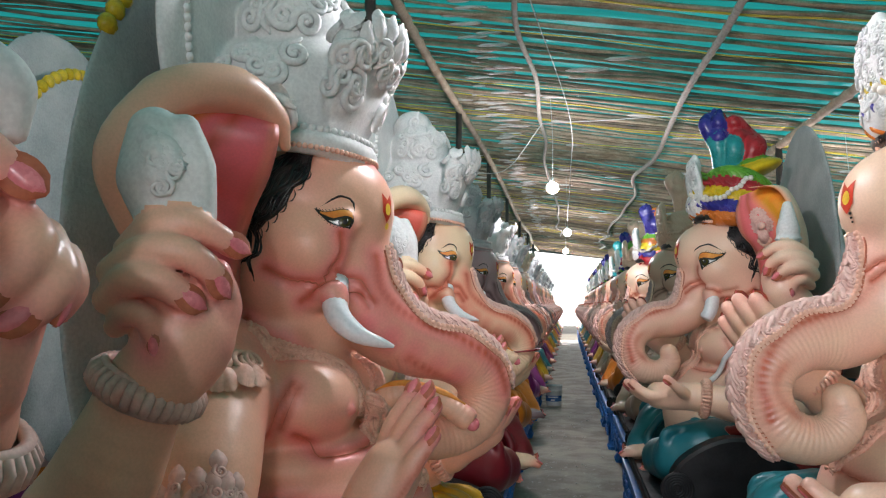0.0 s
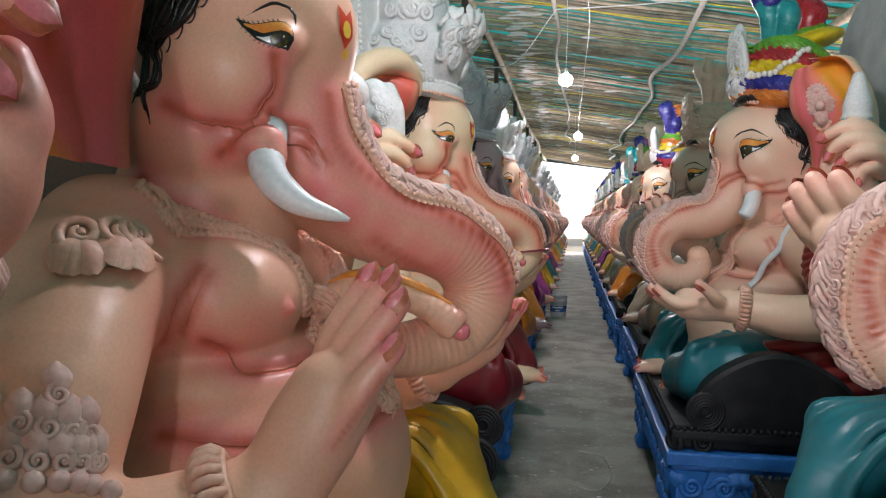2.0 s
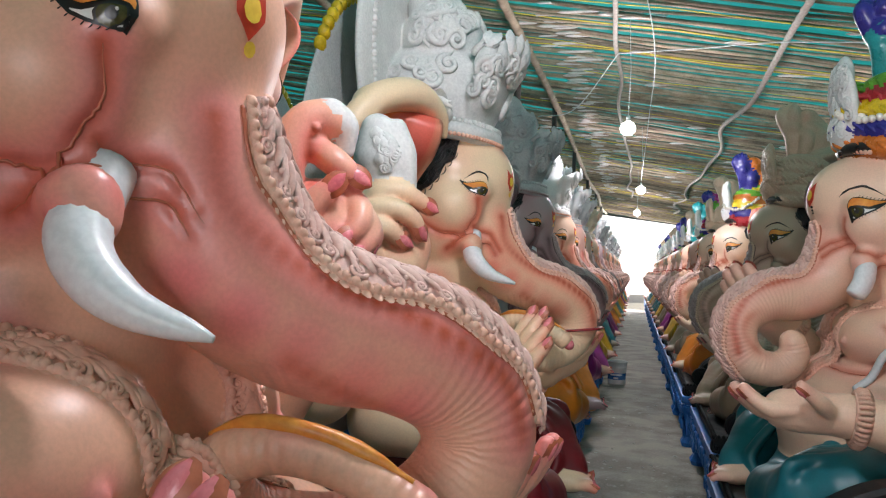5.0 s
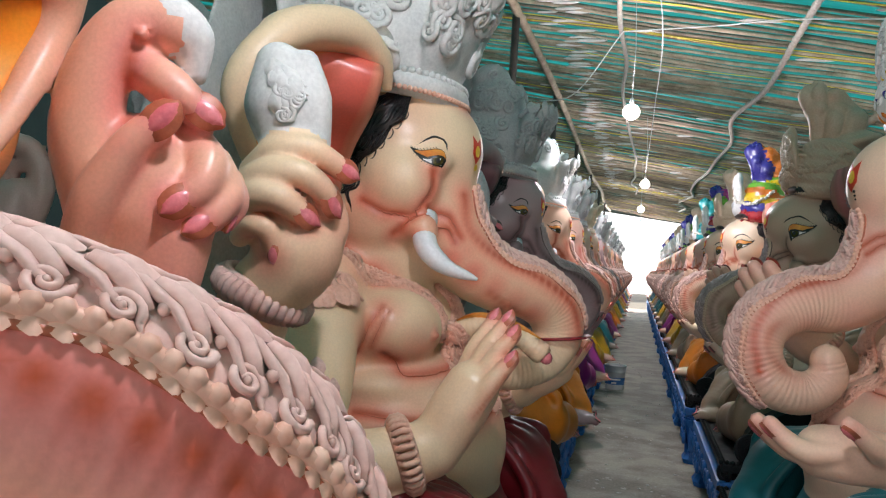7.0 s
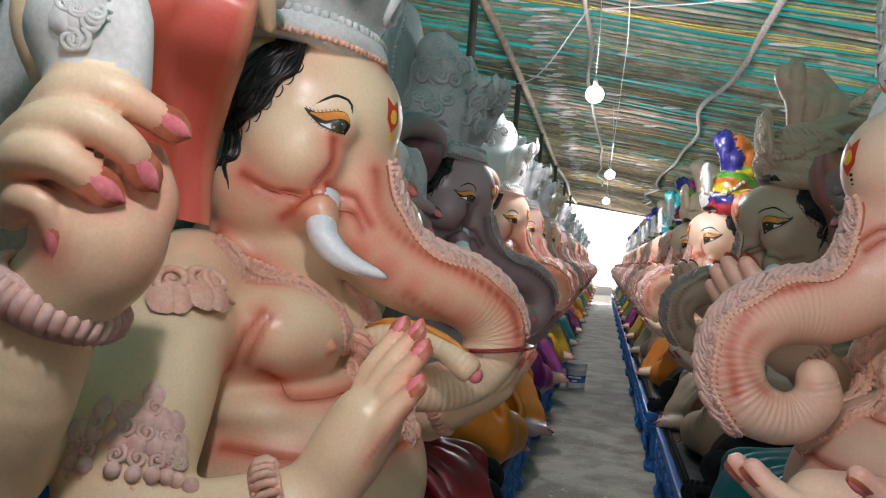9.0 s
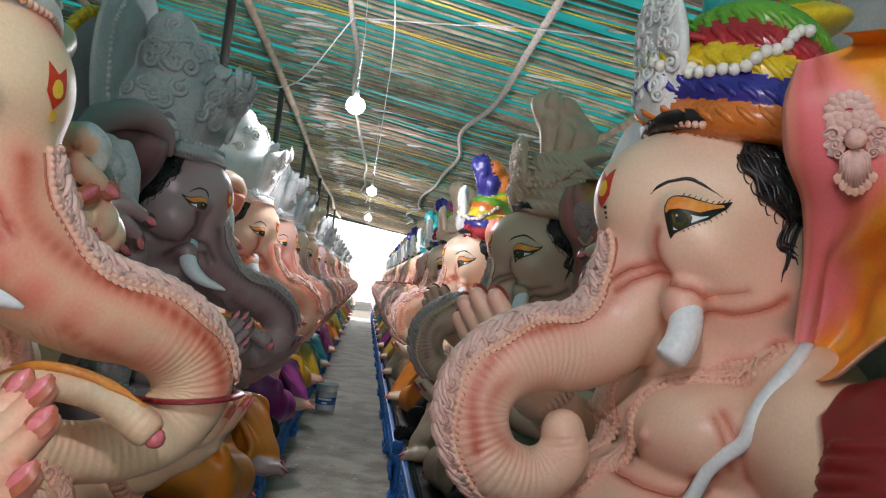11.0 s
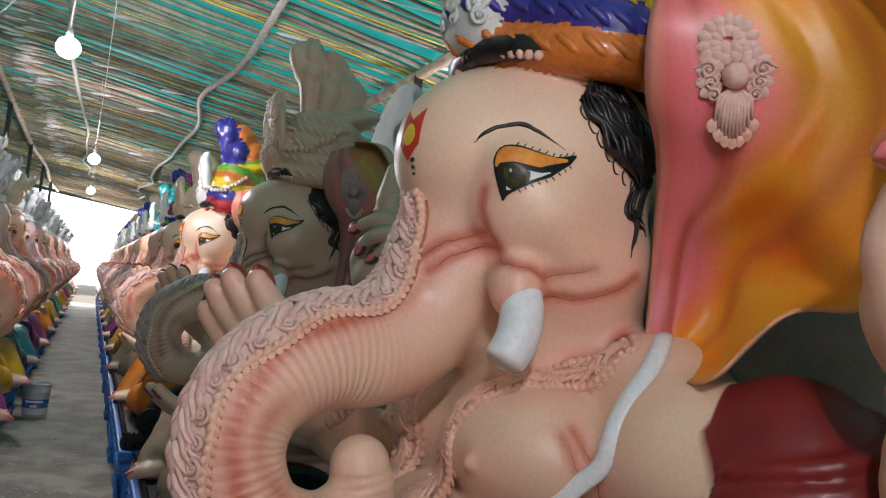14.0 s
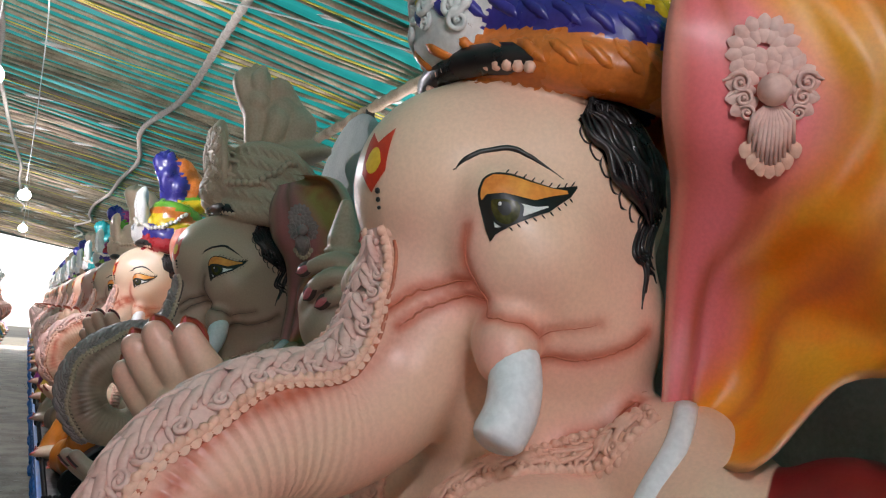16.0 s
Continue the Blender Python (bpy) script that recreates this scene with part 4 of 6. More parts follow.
def sculpt_left(h, fine):
    """Crowned statue that sits towards +x, its trunk coiled over the palm."""
    st = Statue((-0.62, -1.26, 0.58), (0.86, 1.26, 3.28), h, fine)
    st.ring_from = 0.62
    c = st.clay
    body_form(st)
    crossed_legs(st)
    # head
    c.ball((0.0, 0, 2.12), (0.27, 0.265, 0.27), 0.05)
    c.ball((0.13, 0, 2.12), (0.18, 0.19, 0.19), 0.05)
    for s in (-1, 1):
        c.ball((0.05, s * 0.16, 1.985), (0.155, 0.14, 0.145), 0.035)
        c.ball((-0.05, s * 0.15, 1.87), (0.16, 0.13, 0.15), 0.03)
        c.rod(((0.10, s * 0.16, 1.83), (0.15, s * 0.205, 1.83), (0.17, s * 0.22, 1.80)), (0.065, 0.055, 0.046), 0.03)
        c.ball((0.185, s * 0.185, 2.06), (0.05, 0.05, 0.045), 0.04)
    c.ball((0.08, 0, 1.72), (0.14, 0.13, 0.08), 0.04)
    pts = [(0.13, 0, 2.06), (0.165, 0, 1.91), (0.25, 0.03, 1.74), (0.37, 0.085, 1.655), (0.49, 0.16, 1.62), (0.575, 0.235, 1.555), (0.605, 0.26, 1.45), (0.54, 0.22, 1.345), (0.41, 0.13, 1.305), (0.28, 0.04, 1.35), (0.28, -0.04, 1.45), (0.38, -0.05, 1.485), (0.49, -0.03, 1.455), (0.57, -0.02, 1.405)]
    rad = (0.15, 0.15, 0.135, 0.12, 0.112, 0.107, 0.098, 0.088, 0.074, 0.058, 0.044, 0.036, 0.034, 0.042)
    C = c.rod(pts, rad, 0.03, "trunk", per=6)
    st.trunk = (C.astype(float), np.interp(np.linspace(0, 1, len(C)), np.linspace(0, 1, len(rad)), rad))
    c.ball((0.61, -0.02, 1.38), (0.035, 0.03, 0.026), 0.010, cut=True)
    for s in (-1, 1):
        P = spline([(0.155, s * 0.165, 1.865), (0.182, s * 0.245, 1.765), (0.255, s * 0.255, 1.695), (0.37, s * 0.235, 1.655)], 8)
        st.shape.sweep(P, np.interp(np.linspace(0, 1, len(P)), (0, 0.3, 0.6, 0.9, 1), (0.042, 0.042, 0.034, 0.016, 0.005)), S_TUSK, 16)
    # arms
    c.rod(((-0.12, -0.45, 1.5), (-0.05, -0.66, 1.32), (-0.04, -0.76, 1.13)), (0.145, 0.14, 0.13), 0.05)
    c.rod(((-0.04, -0.76, 1.13), (0.1, -0.74, 1.10), (0.32, -0.62, 1.15)), (0.125, 0.11, 0.085), 0.04)
    st.spread_palm((0.35, -0.60, 1.17), (0.46, 0.16, 0.87), (0.46, -0.66, -0.45), (-0.25, -0.80, 0.45), 1.08, 0.10, 0.042, 0.07, False, 1.0, 1.15)
    c.rod(((-0.12, 0.45, 1.5), (-0.02, 0.62, 1.26), (0.1, 0.62, 1.1)), (0.14, 0.13, 0.12), 0.05)
    c.rod(((0.1, 0.62, 1.1), (0.28, 0.62, 1.12), (0.42, 0.60, 1.17)), (0.12, 0.1, 0.08), 0.04)
    st.spread_palm((0.44, 0.59, 1.18), (0.8, -0.10, 0.55), (0.3, 0.9, 0.1), (0.4, -0.1, -0.8), 0.95, 0.3, 0.044, 0.05)
    for s in (-1, 1):
        y = s * 1.01
        c.rod(((-0.2, s * 0.42, 1.5), (-0.27, s * 0.76, 1.34), (-0.22, s * 0.98, 1.27)), (0.15, 0.14, 0.13), 0.05)
        c.rod(((-0.22, s * 0.98, 1.27), (-0.12, y, 1.42), (-0.03, y, 1.62)), (0.135, 0.12, 0.09), 0.04)
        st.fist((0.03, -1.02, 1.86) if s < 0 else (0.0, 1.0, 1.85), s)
        if s < 0:
            # broken conch
            st.frame_rod((0.0, -1.04, 2.08), (0.87, 0.49), ((0.03, -0.10, 0.0), (0.0, 0.0, 0.0), (-0.015, 0.10, 0.0)), (0.075, 0.095, 0.06), k=0.02, tag="crown")
            st.frame_rod((0.0, -1.04, 2.08), (0.87, 0.49), ((0.075, -0.09, 0.03), (0.07, 0.02, 0.03), (0.05, 0.11, 0.02)), (0.05, 0.05, 0.035), k=0.015, tag="crown")
        else:
            st.frame_rod((0.0, 1.0, 1.85), (0.84, 0.54), ((-0.10, -0.05, 0.0), (-0.13, 0.08, 0.0), (-0.115, 0.21, 0.0), (-0.06, 0.30, 0.0), (0.01, 0.30, 0.0)), (0.06, 0.065, 0.06, 0.055, 0.05), k=0.02)
            st.frame_rod((0.0, 1.0, 1.85), (0.84, 0.54), ((0.0, 0.32, 0.0), (0.04, 0.29, 0.0), (0.052, 0.225, 0.0)), (0.05, 0.045, 0.025), k=0.02, tag="crown")
            P = st.frame_rod((0.0, 1.0, 1.85), (0.84, 0.54), ((-0.045, 0.27, 0.055), (-0.042, 0.27, 0.055)), 0.013, k=0.006)
            st.lines.append(([p for p in P], 0.016, 0.7))
            st.lines.append(([np.array((0.0, 1.0, 1.85)) + np.array((0.84 * a + 0.54 * 0.05, 0.54 * a - 0.84 * 0.05, b)) for a, b in ((-0.06, 0.24), (-0.065, 0.15), (-0.05, 0.10))], 0.014, 0.8))
    # crown and back plate
    ring = [(0.20 * math.cos(a) + 0.0, 0.265 * math.sin(a), 2.335 - 0.02 * math.cos(a)) for a in np.linspace(0, 2 * np.pi, 13)]
    c.rod(ring, (0.045, 0.045), 0.02, "crown", per=3)
    c.ball((-0.04, 0, 2.52), (0.25, 0.27, 0.27), 0.03, "crown")
    c.ball((0.17, 0, 2.53), (0.075, 0.26, 0.21), 0.025, "crown", turn=(0, 18, 0))
    c.ball((0.27, 0, 2.67), (0.05, 0.17, 0.10), 0.03, "crown", turn=(0, 25, 0))
    c.ball((0.20, -0.17, 2.64), (0.06, 0.11, 0.09), 0.03, "crown", turn=(0, 20, 0))
    c.ball((0.20, 0.17, 2.64), (0.06, 0.11, 0.09), 0.03, "crown", turn=(0, 20, 0))
    c.ball((-0.06, 0, 2.78), (0.20, 0.23, 0.20), 0.02, "crown")
    c.ball((-0.10, 0, 2.95), (0.13, 0.17, 0.12), 0.02, "crown")
    c.ball((-0.29, 0, 2.70), (0.06, 0.56, 0.54), 0.02, "crown")
    c.ball((-0.14, 0, 2.50), (0.22, 0.31, 0.26), 0.03, "crown")
    c.ball((-0.28, 0, 3.1), (0.04, 0.16, 0.12), 0.03, "crown")
    c.ball((-0.46, 0, 1.95), (0.055, 0.74, 1.05), 0.03, "plate")
    st.blush += [((0.22, -0.2, 1.86), 0.09, 0.7), ((0.3, -0.12, 1.75), 0.1, 0.6), ((0.24, 0, 2.3), 0.08, 0.8), ((0.15, -0.27, 1.78), 0.06, 0.8), ((-0.05, -0.28, 1.85), 0.14, 0.3),
                 ((0.58, 0.0, 1.42), 0.04, 1.0), ((0.40, -0.03, 1.52), 0.05, 0.6), ((0.5, 0.05, 1.6), 0.1, 0.35), ((0.2, -0.25, 1.7), 0.05, 0.6)]
    for s in (-1, 1):
        st.groove([(0.19, s * 0.23, 2.02), (0.198, s * 0.22, 1.96), (0.175, s * 0.23, 1.905), (0.12, s * 0.26, 1.862), (0.07, s * 0.28, 1.85), (0.02, s * 0.285, 1.87), (-0.05, s * 0.285, 1.91)], 0.011)
        st.groove([(0.07, s * 0.26, 1.775), (0.10, s * 0.25, 1.845), (0.18, s * 0.215, 1.875), (0.236, s * 0.15, 1.82), (0.26, s * 0.13, 1.78)], 0.010)
        st.groove([(0.19, s * 0.21, 1.90), (0.24, s * 0.16, 1.87), (0.28, s * 0.12, 1.80)], 0.007)
    st.lines += [([(0.38, -0.03, 1.60), (0.48, 0.08, 1.52), (0.49, 0.12, 1.45), (0.42, 0.06, 1.40)], 0.02, 0.55)]
    st.blush += [((0.25 + 0.065 * i, -0.12 + 0.06 * i, 1.72 - 0.04 * i), 0.075, 0.8) for i in range(5)]
    st.lines += [([(0.27, -0.09, 1.95), (0.29, -0.08, 1.83), (0.40, -0.01, 1.73), (0.53, 0.06, 1.68), (0.66, 0.17, 1.58), (0.70, 0.2, 1.48)], 0.017, 1.0)]
    st.blush += [((0.26, -0.10, 1.95), 0.09, 0.35), ((0.1, -0.25, 2.2), 0.1, 0.2), ((0.22, -0.22, 1.97), 0.045, 0.5)]
    for s in (-1, 1):
        c.rod([(x, -s * y, z) for x, y, z in ((0.07, -0.43, 2.27), (0.06, -0.50, 2.345), (0.0, -0.64, 2.395), (-0.10, -0.82, 2.34), (-0.19, -0.93, 2.17), (-0.19, -0.86, 2.0), (-0.15, -0.68, 1.80))], (0.018, 0.038, 0.06, 0.06, 0.045, 0.03, 0.02), 0.015, "ear")
        c.rod(((0.03, s * 0.44, 2.36), (-0.06, s * 0.62, 2.40), (-0.15, s * 0.80, 2.33)), (0.05, 0.07, 0.055), 0.04, "ear")
    st.finish()
    # ears
    outer = [(-0.02, -0.74, 2.37), (-0.11, -0.84, 2.31), (-0.19, -0.92, 2.15), (-0.19, -0.83, 1.95), (-0.14, -0.64, 1.74)]
    root = [(0.04, -0.44, 2.36), (0.10, -0.56, 2.28), (0.06, -0.52, 2.17), (-0.06, -0.36, 2.07), (-0.13, -0.28, 1.93), (-0.12, -0.30, 1.76)]
    sheet_ear(st, root, outer, 0.10, 0.012, -1, 0.03, 48, 20, 0.42)
    flip = lambda P: [(x, -y, z) for x, y, z in P]
    sheet_ear(st, flip(root), flip(outer), 0.10, 0.012, 1, 0.03, 48, 20, 0.42)
    # face
    for s in (-1, 1):
        painted_eye(st, (0.175, s * 0.24, 2.075), 0.00092)
        hair_lock(st, (0.06, s * 0.235, 2.285), (-0.15, s * 0.27, 2.04), 0.062, 34 if fine else 10)
    p0 = (0.32, -0.06, 2.12)
    st.decal(p0, (0, 1, 0), (-0.03, 0.03), lambda u: -0.05 + abs(u) * 1.2, lambda u: 0.03 + 0.8 * abs(u), S_FIRE, 0.003, 11)
    st.decal((0.32, -0.06, 2.115), (0, 1, 0), (-0.018, 0.018), lambda u: -math.sqrt(max(0, 0.018 ** 2 - u * u)), lambda u: math.sqrt(max(0, 0.018 ** 2 - u * u)) * 1.3, S_SUN, 0.0045, 9)
    st.decal((0.32, -0.055, 2.055), (0, 1, 0), (-0.012, 0.012), lambda u: -math.sqrt(max(0, 0.012 ** 2 - u * u)), lambda u: math.sqrt(max(0, 0.012 ** 2 - u * u)), S_SUN, 0.0045, 9)
    st.stroke([(0.27, -0.05, 1.49), (0.33, -0.06, 1.53), (0.40, -0.06, 1.525), (0.49, -0.04, 1.495), (0.57, -0.03, 1.45)], 0.013, S_LID, 0.002, 8)
    st.shape.bead((0.595, -0.02, 1.385), 0.024, S_NAIL, 10, 7)
    # relief along the trunk's ridge
    st.relief_strip([(0.31, -0.01, 2.0), (0.31, 0.01, 1.93), (0.36, 0.045, 1.82), (0.43, 0.075, 1.775), (0.52, 0.13, 1.74), (0.61, 0.21, 1.70), (0.69, 0.28, 1.62), (0.73, 0.30, 1.50)], 0.078, S_RELIEF, S_DUST, 0.044 if fine else 0.11)
    dress(st, fine, True)
    # curls over the crown
    for i in range(120 if fine else 36):
        a = st.rng.uniform(-2.2, 2.2)
        z = st.rng.uniform(2.36, 2.98)
        rr = 0.36 if z < 2.7 else 0.26
        p, nrm = st.on((rr * math.cos(a), rr * math.sin(a), z))
        if p[2] > 2.34:
            st.scroll(p + nrm * 0.006, nrm, (st.rng.uniform(-1, 1), st.rng.uniform(-1, 1), st.rng.uniform(-0.5, 1)), st.rng.uniform(0.025, 0.05), S_CROWN, 1.5, st.rng.choice((-1, 1)), 0.27)
            if st.rng.random() < 0.6:
                st.leaf(p, nrm, (st.rng.uniform(-0.4, 0.4), st.rng.uniform(-0.6, 0.6), 1), st.rng.uniform(0.05, 0.10), S_CROWN)
    for i in range(30 if fine else 8):
        a, z = st.rng.uniform(-1.3, 1.3), st.rng.uniform(2.55, 2.72)
        p, nrm = st.on((0.36 * math.cos(a), 0.34 * math.sin(a), z))
        st.leaf(p + nrm * 0.004, nrm, (0.3, 0.2 * a, 1), 0.10, S_CROWN)
    for k in range(14 if fine else 4):
        q, nrm = st.on((0.08 + 0.06 * st.rng.uniform(-1, 1), -1.16, 2.02 + 0.15 * st.rng.random()))
        st.scroll(q + nrm * 0.004, nrm, (st.rng.uniform(-1, 1), 0, 1), 0.02, S_CROWN, 1.5, st.rng.choice((-1, 1)), 0.25)
        st.leaf(q, nrm, (-0.4, 0, 1), 0.06, S_CROWN)
    rim = [(0.225 * math.cos(a), 0.29 * math.sin(a), 2.345 - 0.02 * math.cos(a)) for a in np.linspace(-2.0, 2.0, 15)]
    st.beads([(x * 1.05, y * 1.05, z + 0.045) for x, y, z in rim], 0.014, S_CROWN, 1.9, 0.003, 5)
    st.beads([(x * 1.05, y * 1.05, z - 0.035) for x, y, z in rim], 0.010, S_RELIEF, 1.9, 0.003, 5)
    st.beads([(-0.22, -0.36, 2.4), (-0.22, -0.44, 2.6), (-0.22, -0.44, 2.85), (-0.22, -0.26, 3.1)], 0.015, S_CROWN, 2.0, 0.004, 8)
    for k in range(23):
        th = -0.85 + 1.7 * k / 22
        st.shape.bead((-0.455, 0.735 * math.sin(th), 1.95 + 1.045 * math.cos(th)), 0.036, S_YELLOW, 8, 6, (0.8, 1, 1))
    left_bangles(st)
    return st.shape


def dress(st, fine, locks):
    """Necklace, armlets and bangles that both kinds wear."""
    for s in (-1, 1):
        loop = [(-0.10, s * 0.33, 1.70), (0.0, s * 0.27, 1.66), (0.12, s * 0.19, 1.60), (0.24, s * 0.13, 1.50), (0.27, s * 0.10, 1.40), (0.33, s * 0.08, 1.28), (0.40, s * 0.03, 1.18)]
        st.relief_strip(loop, 0.046, S_RELIEF, S_RELIEF, 0.05 if fine else 0.1)
    # shoulder locks and armlets
    for s in (-1, 1) if locks else ():
        for k in range(3):
            p, nrm = st.on((0.0 - 0.05 * k, s * (0.47 + 0.02 * k), 1.62 - 0.03 * k))
            st.scroll(p + nrm * 0.006, nrm, (0.5, s * 0.3, -1), 0.045, S_RELIEF, 1.5, s, 0.24)
            for q in range(3):
                st.leaf(p + nrm * 0.004, nrm, (0.3 * q - 0.2, s * 0.4, -1 + 0.4 * q), 0.10, S_RELIEF)
        for k in range(9):
            x = 0.13 - 0.03 * k
            h0 = 0.16 - 0.03 * abs(k - 4)
            p, nrm = st.on((x, s * (0.80 - 0.25 * abs(x)), 1.22))
            st.shape.bead(p + nrm * 0.004, 0.019, S_DUST, 8, 6)
            st.shape.bead(p + nrm * 0.002 - np.array((0, 0, 0.03)), 0.013, S_RELIEF, 8, 6)
            for j in range(max(1, int(h0 / 0.045))):
                p, nrm = st.on((x, s * (0.79 - 0.25 * abs(x) - 0.022 * j), 1.255 + 0.042 * j))
                st.scroll(p + nrm * 0.006, nrm, (0, 0, 1), 0.020, S_DUST, 1.5, s * (1 if k % 2 else -1), 0.26)
                st.leaf(p + nrm * 0.004, nrm, (0.4 * (4 - k) / 4, 0, 1), 0.06, S_DUST)


def left_bangles(st):
    st.bangle((0.27, -0.65, 1.14), (0.8, 0.35, 0.3), 0.098, S_RELIEF, 30, 0.024)
    st.bangle((0.38, 0.61, 1.16), (0.8, -0.1, 0.3), 0.088, S_RELIEF, 30, 0.02)
    st.bangle((-0.035, -1.01, 1.60), (0.40, 0, 0.9), 0.108, S_DUST, 36, 0.028)
    st.bangle((-0.035, 1.01, 1.60), (0.40, 0, 0.9), 0.108, S_DUST, 36, 0.028)


def sculpt_right(h, fine):
    """Turbaned statue that sits towards +x here and is mirrored to face the aisle from the far side."""
    st = Statue((-0.72, -1.16, 0.58), (0.9, 1.06, 3.2), h, fine)
    c = st.clay
    st.flush = 0.5
    body_form(st)
    crossed_legs(st)
    c.ball((-0.02, 0, 2.12), (0.28, 0.27, 0.27), 0.05)
    c.ball((0.14, 0, 2.11), (0.22, 0.20, 0.21), 0.05)
    for s in (-1, 1):
        c.ball((0.085, s * 0.155, 1.99), (0.16, 0.15, 0.15), 0.04)
        c.ball((-0.06, s * 0.155, 1.88), (0.17, 0.13, 0.16), 0.07)
        c.rod(((0.10, s * 0.16, 1.84), (0.15, s * 0.22, 1.825), (0.16, s * 0.24, 1.80)), (0.07, 0.062, 0.054), 0.03)
        c.ball((0.17, s * 0.20, 2.07), (0.06, 0.05, 0.05), 0.04)
    c.ball((0.06, 0, 1.70), (0.15, 0.14, 0.09), 0.04)
    pts = [(0.14, 0, 2.05), (0.19, 0, 1.88), (0.26, 0.0, 1.74), (0.38, -0.03, 1.655), (0.53, -0.08, 1.635), (0.65, -0.13, 1.56), (0.685, -0.16, 1.45), (0.63, -0.17, 1.335), (0.51, -0.16, 1.30), (0.425, -0.15, 1.36), (0.43, -0.15, 1.43)]
    rad = (0.155, 0.155, 0.14, 0.125, 0.115, 0.105, 0.098, 0.09, 0.08, 0.07, 0.06)
    C = c.rod(pts, rad, 0.03, "trunk", per=6)
    st.trunk = (C.astype(float), np.interp(np.linspace(0, 1, len(C)), np.linspace(0, 1, len(rad)), rad))
    for s in (-1, 1):
        P = spline([(0.15, s * 0.18, 1.86), (0.155, s * 0.255, 1.79), (0.175, s * 0.29, 1.72), (0.205, s * 0.30, 1.67), (0.206, s * 0.30, 1.668)], 6)
        st.shape.sweep(P, np.interp(np.linspace(0, 1, len(P)), (0, 0.4, 0.74, 0.76, 1), (0.042, 0.045, 0.043, 0.04, 0.036)), S_TUSK, 18)
    # arms
    c.rod(((-0.12, -0.45, 1.5), (-0.18, -0.75, 1.35), (-0.15, -0.92, 1.18)), (0.15, 0.14, 0.125), 0.05)
    c.rod(((-0.18, -0.54, 1.47), (-0.19, -0.66, 1.42), (-0.18, -0.78, 1.34)), (0.17, 0.168, 0.155), 0.03, "cloth2")
    c.rod(((-0.15, -0.88, 1.18), (0.1, -0.87, 1.17), (0.34, -0.82, 1.21)), (0.125, 0.11, 0.082), 0.04)
    st.spread_palm((0.38, -0.81, 1.21), (0.95, 0.12, 0.02), (0.1, 0.9, -0.2), (0, -0.15, -1), 1.05, 0.45, 0.042, 0.02, True, 1.15)
    c.rod(((-0.12, 0.45, 1.5), (-0.02, 0.62, 1.3), (0.14, 0.62, 1.3)), (0.14, 0.13, 0.11), 0.05)
    c.rod(((0.14, 0.62, 1.3), (0.26, 0.57, 1.38), (0.34, 0.52, 1.47)), (0.11, 0.1, 0.085), 0.04)
    st.spread_palm((0.36, 0.51, 1.44), (0.68, -0.05, 0.70), (0.60, 0.70, -0.3), (-0.6, 0.65, 0.4), 1.2, -0.1, 0.05, 0.04, False, 1.3)
    for s in (-1, 1):
        y, xf = s * 0.95, -0.15
        c.rod(((-0.22, s * 0.42, 1.5), (-0.34, s * 0.65, 1.40), (-0.28, y, 1.42)), (0.15, 0.13, 0.12), 0.05)
        c.rod(((-0.28, y, 1.42), (-0.18, y, 1.58), (xf - 0.05, y, 1.76)), (0.12, 0.105, 0.085), 0.04)
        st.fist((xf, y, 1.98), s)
        c.rod(((xf, y, 2.06), (xf, y, 2.18), (xf, y, 2.32)), (0.055, 0.065, 0.03), 0.02, "crown")
        for zz in (2.13, 2.21, 2.28):
            c.ball((xf, y, zz), (0.075 - 0.25 * (zz - 2.13), 0.075 - 0.25 * (zz - 2.13), 0.018), 0.008, "crown")
    # shawl over the near shoulder and hip
    c.ball((-0.22, -0.62, 1.43), (0.19, 0.22, 0.27), 0.03, "cloth2")
    for i in range(10):
        z = 1.66 - 0.05 * i
        u0 = 0.85 - 0.15 * i
        path = []
        for q in np.linspace(0, 1, 9):
            th, u = radians(-175 + 165 * q), max(-0.95, u0 - 0.45 * q)
            rr = math.sqrt(1 - min(0.98, u * u))
            path.append(c.snap((-0.22 + 0.20 * rr * math.cos(th), -0.62 + 0.23 * rr * math.sin(th), 1.43 + 0.27 * u)))
        c.rod(path, (0.012, 0.024, 0.024, 0.014), 0.008, "cloth2", per=2)
    for i in range(5):
        z = 1.1 - 0.085 * i
        c.rod(((-0.42, -0.35, z + 0.05), (-0.34, -0.72, z), (-0.05, -0.80, z - 0.06), (0.22, -0.7, z - 0.12)), (0.055, 0.062, 0.055, 0.03), 0.012, "cloth2")
    # turban of twisted rolls, crest and plume
    cols = ("roll_orange", "roll_blue", "roll_yellow", "roll_red", "roll_green")
    for i, tag in enumerate(cols):
        rx, ry = 0.24 - 0.020 * max(0, i - 1), 0.285 - 0.023 * max(0, i - 1)
        loop = [(-0.085 + rx * math.cos(a), ry * math.sin(a), 2.325 + 0.068 * i + 0.05 * math.cos(a) + 0.018 * math.sin(2 * a + i)) for a in np.linspace(0, 2 * np.pi, 17)]
        c.rod(loop, (0.052, 0.062, 0.05, 0.06, 0.052), 0.010, tag, per=3)
    c.ball((-0.06, 0, 2.5), (0.2, 0.22, 0.2), 0.02, "roll_red")
    c.ball((-0.16, 0, 2.68), (0.22, 0.2, 0.06), 0.02, "roll_yellow", turn=(0, 18, 0))
    c.ball((-0.16, 0, 2.72), (0.15, 0.15, 0.05), 0.02, "roll_green", turn=(0, 18, 0))
    c.ball((0.205, 0, 2.575), (0.045, 0.18, 0.20), 0.02, "crown", turn=(0, 8, 0))
